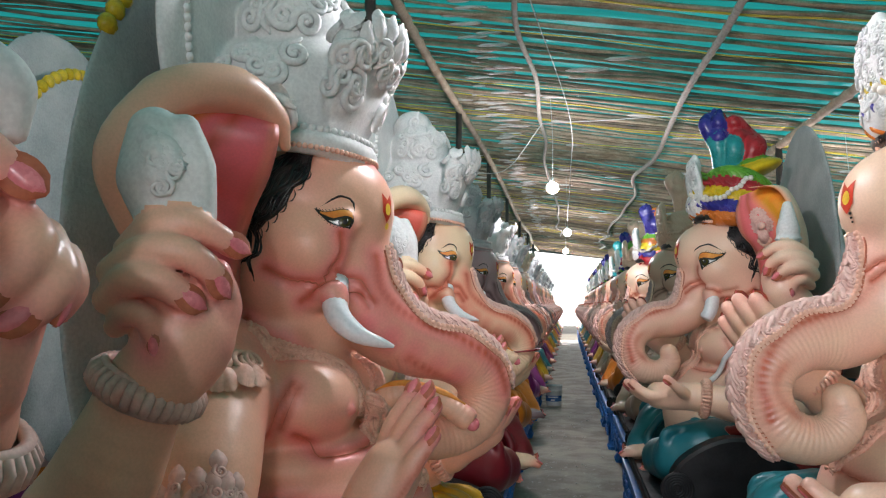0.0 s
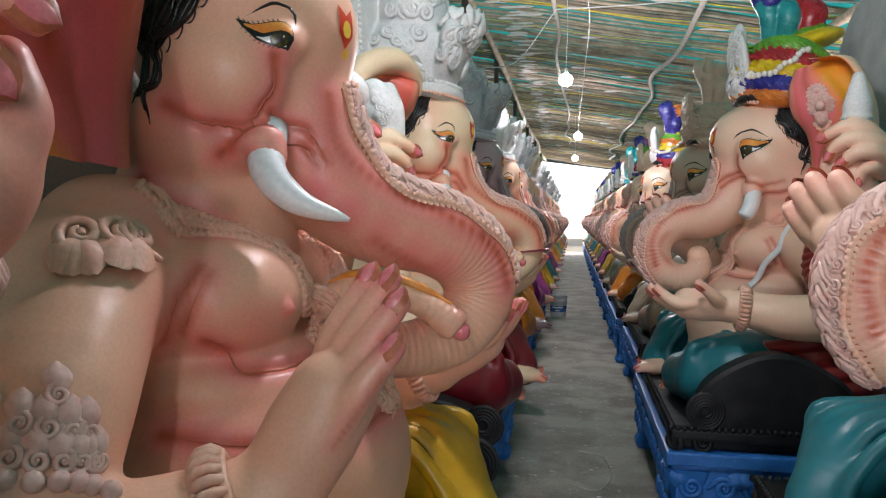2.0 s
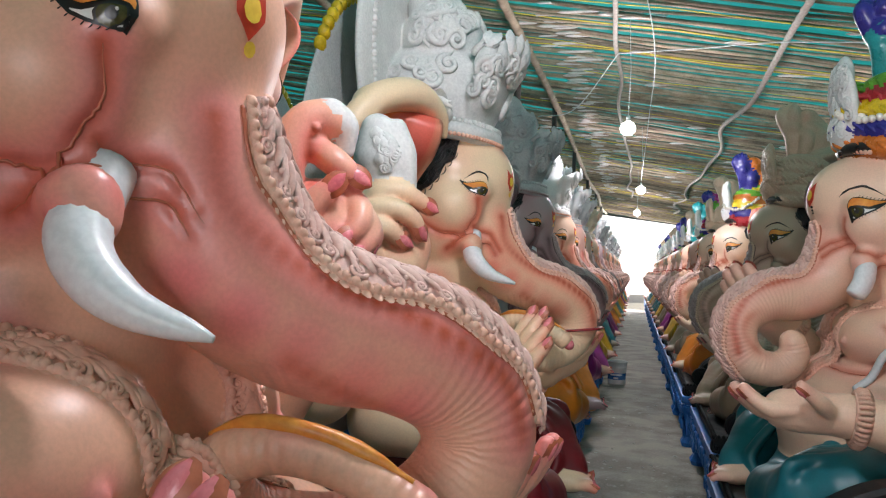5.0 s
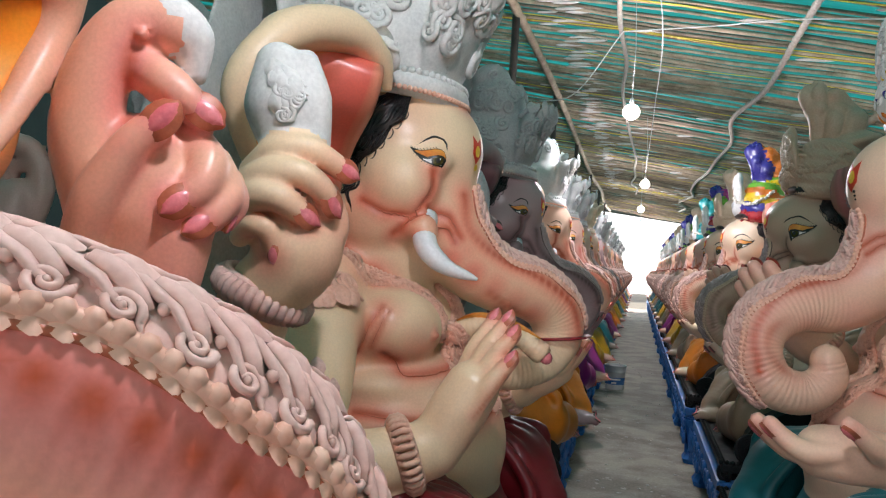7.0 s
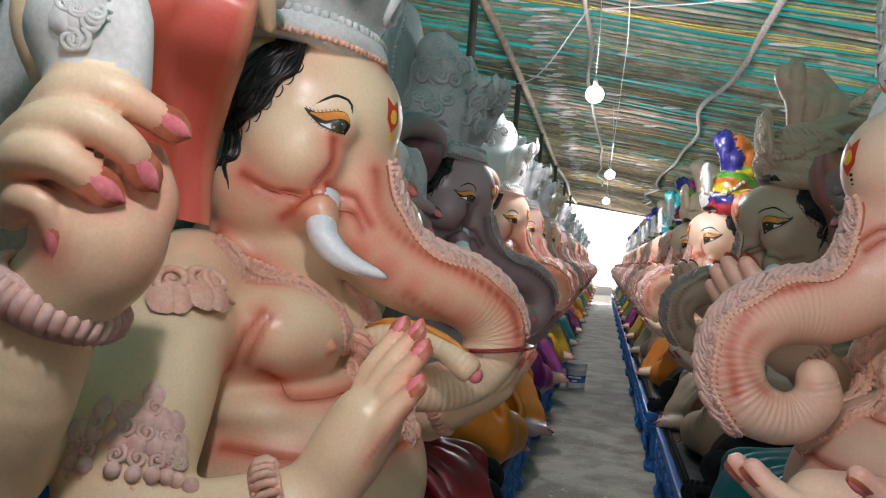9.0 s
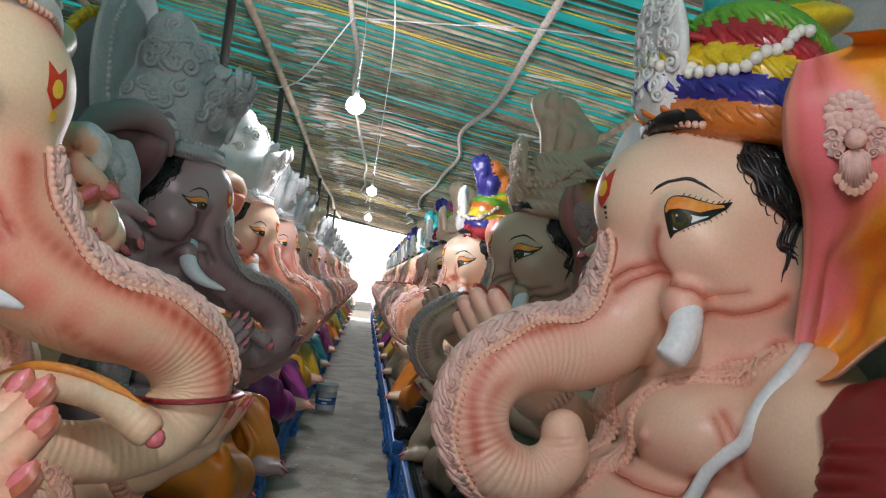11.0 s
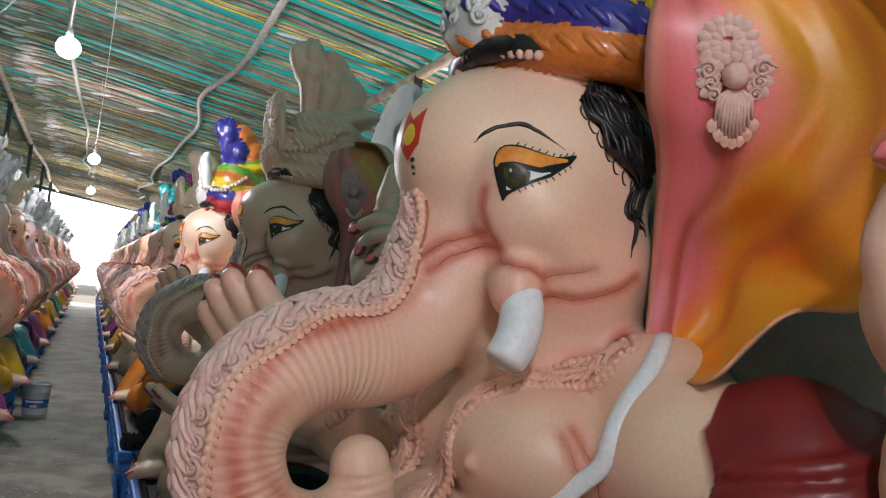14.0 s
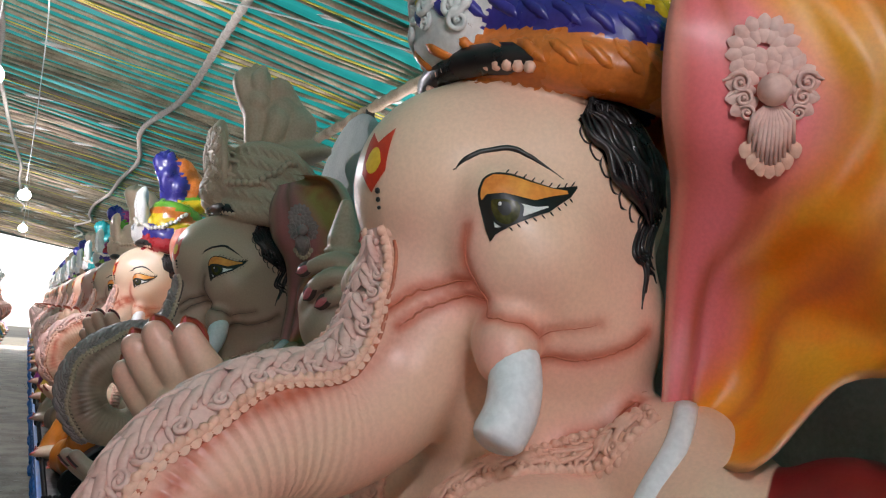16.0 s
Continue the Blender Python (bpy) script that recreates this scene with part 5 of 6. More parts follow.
    c.ball((0.205, 0, 2.44), (0.06, 0.11, 0.10), 0.02, "crown")
    c.ball((0.20, 0, 2.74), (0.03, 0.07, 0.07), 0.03, "crown", turn=(0, 12, 0))
    for i in range(9):
        x0, x1 = 0.05 - 0.032 * i, 0.15 - 0.026 * i
        wv = 0.045 * math.sin(i * 1.5)
        lowc, topc = ("roll_teal", "roll_blue") if i < 4 else ("roll_red", "roll_red")
        c.rod(((x0 * 0.7, wv, 2.70), (x0, wv - 0.03, 2.84), (x0 + 0.03, -wv, 2.92)), (0.05, 0.06, 0.055), 0.012, lowc)
        c.rod(((x0 + 0.03, -wv, 2.92), (x1 - 0.02, wv, 3.02), (x1 - 0.035, wv + 0.02, 3.12 - 0.016 * abs(i - 2))), (0.055, 0.05, 0.022), 0.012, topc)
    c.ball((-0.50, 0, 1.98), (0.055, 0.72, 1.0), 0.03, "plate")
    st.blush += [((0.2, -0.27, 1.80), 0.07, 0.75), ((0.17, -0.22, 1.76), 0.08, 0.6), ((0.05, -0.28, 1.78), 0.12, 0.45), ((-0.10, -0.28, 1.86), 0.16, 0.35), ((0.3, -0.1, 1.8), 0.12, 0.3), ((0.13, -0.25, 1.90), 0.08, 0.35),
                 ((0.12, -0.25, 1.64), 0.08, 0.5), ((0.5, -0.06, 1.72), 0.12, 0.25), ((0.2, -0.2, 2.28), 0.10, 0.25), ((0.35, -0.12, 1.62), 0.10, 0.4), ((0.5, -0.2, 1.54), 0.08, 0.5), ((0.64, -0.26, 1.44), 0.12, 0.3)]
    for s in (-1, 1):
        st.groove([(0.235, s * 0.2, 2.01), (0.245, s * 0.2, 1.955), (0.223, s * 0.21, 1.89), (0.18, s * 0.24, 1.85), (0.14, s * 0.26, 1.838), (0.10, s * 0.275, 1.84)], 0.006, 0.7)
        st.groove([(0.12, s * 0.24, 1.775), (0.03, s * 0.27, 1.79), (-0.06, s * 0.28, 1.825), (-0.11, s * 0.28, 1.86)], 0.007, 0.7)
        st.groove([(0.11, s * 0.27, 1.835), (0.06, s * 0.28, 1.842), (0.0, s * 0.29, 1.865)], 0.005, 0.4)
        st.groove([(0.225, s * 0.21, 1.885), (0.275, s * 0.16, 1.872), (0.31, s * 0.12, 1.835)], 0.009)
        st.groove([(0.235, s * 0.2, 1.91), (0.285, s * 0.14, 1.902), (0.325, s * 0.10, 1.865)], 0.009)
    st.lines += [([(0.53 + 0.13 * math.sin(a), -0.24, 1.48 - 0.10 * math.cos(a)) for a in np.linspace(-0.6, 3.4, 7)], 0.02, 0.6)]
    st.lines += [([(0.33, -0.12, 1.96), (0.31, -0.13, 1.86), (0.36, -0.13, 1.77), (0.48, -0.16, 1.72), (0.62, -0.21, 1.66), (0.70, -0.25, 1.52), (0.68, -0.26, 1.38)], 0.019, 1.0)]
    st.finish()
    outer = [(-0.04, -0.56, 2.49), (-0.16, -0.72, 2.45), (-0.28, -0.85, 2.18), (-0.28, -0.80, 1.96), (-0.235, -0.74, 1.83), (-0.19, -0.60, 1.80), (-0.15, -0.53, 1.69), (-0.12, -0.44, 1.67)]
    root = [(0.0, -0.42, 2.45), (0.03, -0.43, 2.34), (0.0, -0.40, 2.22), (-0.10, -0.325, 2.11), (-0.14, -0.285, 1.95), (-0.12, -0.31, 1.74)]
    flip = lambda P: [(x, -y, z) for x, y, z in P]
    front, nrm = sheet_ear(st, root, outer, 0.085, 0.044, -1, 0.03, 60, 26, 0.30)
    sheet_ear(st, flip(root), flip(outer), 0.085, 0.044, 1, 0.03, 60, 26, 0.30)
    # ear pendant
    gap = np.linalg.norm(front - np.array((-0.11, -0.53, 2.25)), axis=2)
    gi, gj = np.unravel_index(np.argmin(gap), gap.shape)
    gi, gj = min(max(gi, 2), 45), min(max(gj, 2), 17)
    nrm = unit(np.cross(front[gi + 2, gj] - front[gi - 2, gj], front[gi, gj + 2] - front[gi, gj - 2]))
    nrm = nrm if nrm[0] > 0 else -nrm
    q = front[gi, gj] + nrm * 0.003
    st.shape.bead(q + nrm * 0.01, 0.026, S_DUST, 12, 8)
    down = unit(np.array((-0.05, -0.02, -1.0)) - nrm * (np.array((-0.05, -0.02, -1.0)) @ nrm))
    acr = unit(np.cross(nrm, down))
    for off, ring_r, cnt, size, turn_ in ((0.0, 0.024, 9, 0.030, 0.0), (0.0, 0.042, 13, 0.030, 0.0), (0.062, 0.012, 9, 0.026, 0.0), (0.062, 0.030, 11, 0.028, 0.0)):
        for k in range(cnt):
            th = (k / (cnt - 1) - 0.5) * 4.2 + turn_
            o = -down * math.cos(th) + acr * math.sin(th)
            st.leaf(q - down * off + acr * off * 0.25 + o * ring_r, nrm, o, size, S_DUST, 0.14)
    for s in (-1, 1):
        for k in range(3):
            st.scroll(q + acr * s * (0.05 - 0.006 * k) + down * (0.024 * k - 0.012) + nrm * 0.004, nrm, -down + acr * s, 0.017 - 0.002 * k, S_DUST, 1.5, s, 0.2)
    for k in range(11):
        a = (k - 5) / 5
        tip_ = q + down * (0.118 - 0.035 * a * a) + acr * a * 0.034
        st.shape.sweep(np.array([q + down * 0.026 + acr * a * 0.012 + nrm * 0.004, (q + tip_) / 2 + acr * a * 0.012 + nrm * 0.009, tip_ + nrm * 0.003]), (0.0035, 0.0052, 0.003), S_DUST, 6)
    for k in range(7):
        a = (k - 3) / 3
        st.leaf(q + down * (0.108 - 0.03 * a * a) + acr * a * 0.03, nrm, down + acr * a * 0.4, 0.030, S_RELIEF, 0.2)
    for s in (-1, 1):
        painted_eye(st, (0.15, s * 0.235, 2.055), 0.00126)
        hair_lock(st, (0.02, s * 0.25, 2.27), (-0.15, s * 0.275, 2.08), 0.06, 36 if fine else 10)
    st.decal((0.37, -0.05, 2.125), (0, 1, 0), (-0.035, 0.035), lambda u: -0.055 + abs(u) * 1.1, lambda u: 0.04 + 0.9 * abs(u), S_FIRE, 0.003, 11)
    st.decal((0.37, -0.05, 2.125), (0, 1, 0), (-0.022, 0.022), lambda u: -math.sqrt(max(0, 0.02 ** 2 - u * u)), lambda u: math.sqrt(max(0, 0.02 ** 2 - u * u)) * 1.5, S_SUN, 0.0045, 9)
    for k in range(3):
        p, _ = st.on((0.36, -0.065, 2.07 - 0.017 * k), 0.003)
        st.shape.bead(p, 0.006 - 0.001 * k, S_LINE, 6, 4)
    st.relief_strip([(0.38, -0.03, 1.99), (0.35, -0.03, 1.90), (0.37, -0.04, 1.82), (0.46, -0.07, 1.77), (0.58, -0.12, 1.75), (0.72, -0.16, 1.66), (0.78, -0.18, 1.50), (0.75, -0.19, 1.36), (0.66, -0.19, 1.26)], 0.08, S_RELIEF, S_DUST, 0.055 if fine else 0.11)
    dress(st, fine, False)
    # white thread across the chest
    P = st.line_on([(-0.13, -0.36, 1.75), (-0.05, -0.42, 1.60), (0.05, -0.43, 1.49), (0.13, -0.41, 1.38), (0.22, -0.36, 1.26)], 8, 0.004)
    for _ in range(5):
        P[1:-1] = (P[:-2] + 2 * P[1:-1] + P[2:]) / 4
    st.shape.sweep(P, 0.020, S_TUSK, 10, flat=0.6)
    st.bangle((0.31, -0.825, 1.205), (0.95, 0.05, 0.1), 0.095, S_RELIEF, 32, 0.022)
    st.bangle((0.32, 0.53, 1.45), (0.5, -0.25, 0.7), 0.094, S_RELIEF, 30, 0.02)
    for s in (-1, 1):
        st.bangle((-0.215, s * 0.95, 1.72), (0.4, 0, 0.95), 0.10, S_DUST, 32, 0.024)
    # pearls, crest relief and cords wound along the rolls
    st.beads([(0.19, -0.06, 2.52), (0.16, -0.16, 2.46), (0.08, -0.24, 2.46), (-0.02, -0.27, 2.52), (-0.10, -0.24, 2.60)], 0.019, S_PEARL, 1.75, 0.012, 8)
    arc = [(-0.07 + 0.27 * math.cos(a), 0.275 * math.sin(a), 2.305 + 0.045 * math.cos(a)) for a in np.linspace(-1.0, 1.0, 11)]
    st.shape.sweep(spline(arc, 6), 0.032, S_HAIR, 8)
    st.beads([(x * 1.0 + 0.02, y * 1.05, z - 0.02) for x, y, z in arc[1:-1]], 0.012, S_RELIEF, 1.9, 0.004, 6)
    for i in range(60 if fine else 12):
        p, nrm = st.on((0.30, st.rng.uniform(-0.18, 0.18), st.rng.uniform(2.38, 2.78)))
        st.scroll(p + nrm * 0.003, nrm, (0, st.rng.uniform(-1, 1), 1), st.rng.uniform(0.016, 0.03), S_CROWN, 1.4, st.rng.choice((-1, 1)), 0.22)
    tone = (S_ORANGE, S_BLUE, S_YELLOW, S_RED, S_GREEN)
    for i in range(5):
        rx, ry = 0.24 - 0.020 * max(0, i - 1), 0.285 - 0.023 * max(0, i - 1)
        for k in range(26 if fine else 0):
            a = -2.4 + 4.8 * k / 25
            mid = np.array((-0.085 + rx * math.cos(a), ry * math.sin(a), 2.325 + 0.068 * i + 0.05 * math.cos(a) + 0.018 * math.sin(2 * a + i)))
            o = np.array((math.cos(a), math.sin(a), 0.0))
            t = np.array((-math.sin(a), math.cos(a), 0.0))
            st.stroke([mid + o * 0.06 + t * 0.034 + (0, 0, 0.036), mid + o * 0.075, mid + o * 0.06 - t * 0.034 - np.array((0, 0, 0.036))], 0.012, tone[i], -0.005, 7, 4)
    return st.shape


LEFT_FINE, RIGHT_FINE = sculpt_left(0.0100, True), sculpt_right(0.0100, True)
LEFT_FAR, RIGHT_FAR = sculpt_left(0.028, False), sculpt_right(0.028, False)


def kit(paint, crown=PLASTER, relief=RELIEF, dust=RELIEF_WHITE, plate=PLASTER_GREY, rolls=None, tusk=TUSK, pearl=PEARL):
    rolls = rolls or (ORANGE, BLUE, YELLOW, RED, GREEN, TEAL)
    return [paint, crown, HAIR, LINE, EYEWHITE, IRIS, LID, NAIL, tusk, relief, dust, FIRE, SUNNY, *rolls, pearl, plate, SHADE_DARK if relief in (RELIEF_GREY, TAN) else SHADE]


PINKISH, CREASE = (0.85, 0.17, 0.21), (0.54, 0.09, 0.035)
E1, E2 = (0.95, 0.26, 0.012), (0.88, 0.40, 0.03)
MAROON, SAFFRON, OCHRE, PURPLE, AQUA, DEEP, TANC, BLK = (0.22, 0.012, 0.02), (0.80, 0.25, 0.02), (0.62, 0.36, 0.01), (0.25, 0.015, 0.20), (0.02, 0.22, 0.27), (0.30, 0.02, 0.02), (0.42, 0.31, 0.21), (0.01, 0.01, 0.012)
peach = statue_paint("peach_airbrush", (0.90, 0.51, 0.35), PINKISH, CREASE, E1, E2, OCHRE, MAROON, (0.8, 0.75, 0.7))
cream = statue_paint("cream_airbrush", (0.92, 0.70, 0.46), (0.82, 0.16, 0.12), CREASE, E1, E2, MAROON, MAROON, (0.8, 0.75, 0.7))
mauve = statue_paint("mauve_undercoat", (0.42, 0.30, 0.30), (0.22, 0.10, 0.11), (0.10, 0.05, 0.05), (0.3, 0.05, 0.04), (0.25, 0.15, 0.12), SAFFRON, PURPLE, (0.5, 0.46, 0.45))
cream2 = statue_paint("buff_airbrush", (0.88, 0.58, 0.42), (0.84, 0.25, 0.17), CREASE, E1, E2, PURPLE, SAFFRON, (0.8, 0.75, 0.7))
pale = statue_paint("pale_pink_airbrush", (0.70, 0.44, 0.36), (0.66, 0.25, 0.22), CREASE, E1, E2, OCHRE, PURPLE, (0.8, 0.75, 0.7))
olive = statue_paint("olive_undercoat", (0.40, 0.32, 0.24), (0.34, 0.18, 0.14), (0.16, 0.09, 0.06), (0.4, 0.1, 0.05), (0.35, 0.2, 0.12), AQUA, MAROON, (0.5, 0.46, 0.42))
rose = statue_paint("rose_airbrush", (0.90, 0.62, 0.445), (0.88, 0.20, 0.23), CREASE, E1, E2, AQUA, DEEP, (0.8, 0.75, 0.7))
bare = statue_paint("tan_undercoat", (0.56, 0.42, 0.30), (0.52, 0.20, 0.20), (0.20, 0.11, 0.07), (0.4, 0.1, 0.05), (0.4, 0.35, 0.1), TANC, TANC, (0.5, 0.42, 0.34))
ivory = statue_paint("ivory_airbrush", (0.86, 0.66, 0.48), (0.84, 0.26, 0.18), CREASE, E1, E2, SAFFRON, BLK, (0.8, 0.75, 0.7))
TANS = (TAN,) * 6
MIXED = (RED, BLUE, YELLOW, ORANGE, GREEN, BLUE)
GREENS = (GREEN, BLUE, RED, MAGENTA, TEAL, GREEN)

left_row = [
    (0.05, -0.86, peach, "fine", dict(), "peach"), (2.65, -0.90, peach, "fine", dict(), "peach and pink"), (5.22, -0.93, cream, "fine", dict(crown=PLASTER), "cream"),
    (7.62, -0.97, mauve, "fine", dict(crown=PLASTER_GREY, relief=RELIEF_GREY, dust=RELIEF_GREY), "mauve-grey"), (9.86, -0.97, cream2, "far", dict(), "buff"),
    (11.6, -0.97, pale, "far", dict(crown=PLASTER_GREY), "pale pink"), (13.15, -0.97, olive, "far", dict(crown=PLASTER_GREY, relief=RELIEF_GREY, dust=RELIEF_GREY), "olive-grey"),
    (15.2, -0.97, cream2, "far", dict(crown=PLASTER_WARM), "buff"), (17.3, -0.97, mauve, "far", dict(crown=PLASTER_GREY, relief=RELIEF_GREY), "mauve-grey"),
]
for i in range(10):
    left_row.append((19.4 + 2.1 * i, -0.97, (pale, olive, peach, mauve, cream2)[i % 5], "far", dict(crown=(PLASTER_GREY, PLASTER)[i % 2]), ("pale pink", "olive-grey", "peach", "mauve-grey", "buff")[i % 5]))
right_row = [
    (3.0, 1.33, rose, "fine", dict(plate=PLASTER), "rosy peach"), (5.70, 1.10, rose, "fine", dict(), "rosy peach"), (8.30, 1.17, bare, "fine", dict(rolls=TANS, crown=TAN, relief=TAN, dust=RELIEF_GREY, pearl=TAN), "unpainted tan"),
    (10.9, 1.13, ivory, "far", dict(rolls=MIXED), "ivory"), (13.0, 1.13, bare, "far", dict(rolls=TANS, crown=TAN, pearl=TAN), "unpainted tan"), (15.0, 1.13, pale, "far", dict(rolls=GREENS), "pale pink"),
    (17.1, 1.13, cream2, "far", dict(rolls=(TEAL,) * 6), "buff"),
]
for i in range(11):
    right_row.append((19.2 + 2.05 * i, 1.13, (bare, pale, rose, olive)[i % 4], "far", dict(rolls=(TANS, GREENS, MIXED, TANS)[i % 4]), ("unpainted tan", "pale pink", "rosy peach", "olive-grey")[i % 4]))

MESHES = {("L", "fine"): LEFT_FINE.make("crowned_statue", kit(peach)), ("L", "far"): LEFT_FAR.make("crowned_statue_far", kit(peach)),
          ("R", "fine"): RIGHT_FINE.make("turbaned_statue", kit(rose), True), ("R", "far"): RIGHT_FAR.make("turbaned_statue_far", kit(rose), True)}


def place_statue(side, y, x, paint, detail, over, tone, turn=0.0, size=1.0):
    ob = new("elephant_statue", MESHES[side, detail])
    ob.matrix_world = pose(x, y, 0, 0, 0, turn) @ Matrix.Scale(size, 4)
    for slot, m in zip(ob.material_slots, kit(paint, **over)):
        slot.link = "OBJECT"
        slot.material = m
    head = "white plaster crown" if side == "L" else ("unpainted turban" if over.get("rolls") is TANS else "many-coloured twisted turban")
    return tagged(ob, f"{tone} elephant-headed seated statue with {head}", "statue", "statues along the aisle" if abs(turn) < 90 else "statues of the rows behind")


for y, x, paint, detail, over, tone in left_row:
    place_statue("L", y, x, paint, detail, over, tone, 0.0, 0.97 if y == 0.05 else 0.98 if y == 2.65 else 1.0)
for y, x, paint, detail, over, tone in right_row:
    place_statue("R", y, x, paint, detail, over, tone)
for i in range(6):
    place_statue("L", 1.2 + 2.7 * i, -3.05, (olive, mauve, pale)[i % 3], "far", dict(crown=PLASTER_GREY), ("olive-grey", "mauve-grey", "pale pink")[i % 3], 180.0)
    place_statue("R", 4.6 + 2.7 * i, 3.55, (bare, pale, olive)[i % 3], "far", dict(rolls=TANS, crown=PLASTER_GREY), ("unpainted tan", "pale pink", "olive-grey")[i % 3], 180.0)


# ---- plinths and stands ----
def stand(side):
    """Carved blue stand with scrolled skirts, four legs and a moulded top."""
    x0, x1, y0, y1 = (-0.62, 0.50 if side == "L" else 0.68, -1.02, 1.02)
    sg = 1 if side == "L" else -1
    X = lambda a, b: (min(sg * a, sg * b), max(sg * a, sg * b))
    root = thing("statue_stand", "blue-painted plaster stand with carved scrolls under a statue", "stand", "blue stands")
    a, b = X(x0, x1)
    part("top_slab", box_bm((a, y0, 0.44), (b, y1, 0.51), 0.012), BLUEPAINT, root)
    a, b = X(x0 + 0.03, x1 - 0.03)
    part("moulding", box_bm((a, y0 + 0.03, 0.405), (b, y1 - 0.03, 0.445), 0.015), BLUEPAINT, root)
    for yy in (y0 + 0.12, y1 - 0.12):
        for xx in (x0 + 0.12, x1 - 0.12):
            bm = bmesh.new()
            zs, ws = (0, 0.04, 0.10, 0.22, 0.34, 0.42), (0.10, 0.115, 0.08, 0.075, 0.10, 0.12)
            rings = []
            for z, w in zip(zs, ws):
                rings.append([bm.verts.new((sg * xx + w * cx, yy + w * cy, z)) for cx, cy in ((-1, -0.6), (-0.6, -1), (0.6, -1), (1, -0.6), (1, 0.6), (0.6, 1), (-0.6, 1), (-1, 0.6))])
            for r0, r1 in zip(rings, rings[1:]):
                for i in range(8):
                    bm.faces.new((r0[i], r0[(i + 1) % 8], r1[(i + 1) % 8], r1[i]))
            bm.faces.new(rings[0][::-1])
            bm.faces.new(rings[-1])
            part("leg", bm, BLUEPAINT, root)
    # arched skirts: the aisle side and both ends
    def skirt(p, q, out):
        p, q, out = np.array(p), np.array(q), np.array(out)
        n = 26
        bm = bmesh.new()
        rows = []
        for off in (0.0, 0.03):
            top, bot = [], []
            for i in range(n + 1):
                t = i / n
                w = p * (1 - t) + q * t + out * off
                low = 0.10 + 0.16 * math.sin(math.pi * t) ** 0.6 + 0.018 * math.sin(t * 40)
                top.append(bm.verts.new((*w, 0.42)))
                bot.append(bm.verts.new((*w, low)))
            rows.append((top, bot))
        for k, (top, bot) in enumerate(rows):
            for i in range(n):
                bm.faces.new((top[i], top[i + 1], bot[i + 1], bot[i]))
        for i in range(n):
            bm.faces.new((rows[0][1][i], rows[0][1][i + 1], rows[1][1][i + 1], rows[1][1][i]))
        part("skirt", bm, BLUEPAINT, root)
        sh = Statue()
        L = np.linalg.norm(q - p)
        m = int(L / 0.15)
        for i in range(m):
            t = (i + 0.5) / m
            w = p * (1 - t) + q * t + out * 0.034
            d = (q - p) / L
            sh.scroll((*w, 0.34), (*out, 0), (d[0], d[1], 0.6), 0.055, 0, 1.7, 1 if i % 2 else -1, 0.24)
            sh.leaf((*w, 0.36), (*out, 0), (d[0] * (1 if i % 2 else -1), d[1] * (1 if i % 2 else -1), 0.3), 0.12, 0)
            if abs(t - 0.5) > 0.25:
                sh.scroll((*w, 0.22), (*out, 0), (d[0], d[1], -0.6), 0.05, 0, 1.5, -1 if i % 2 else 1, 0.26)
        me = sh.shape.make("scroll_relief", [BLUEPAINT])
        ob = new("scroll_relief", me)
        ob.parent = root
    skirt((sg * (x1 - 0.05), y0 + 0.04), (sg * (x1 - 0.05), y1 - 0.04), (sg, 0))
    skirt((sg * (x0 + 0.05), y0 + 0.05), (sg * (x1 - 0.05), y0 + 0.05), (0, -1))
    skirt((sg * (x0 + 0.05), y1 - 0.05), (sg * (x1 - 0.05), y1 - 0.05), (0, 1))
    return root


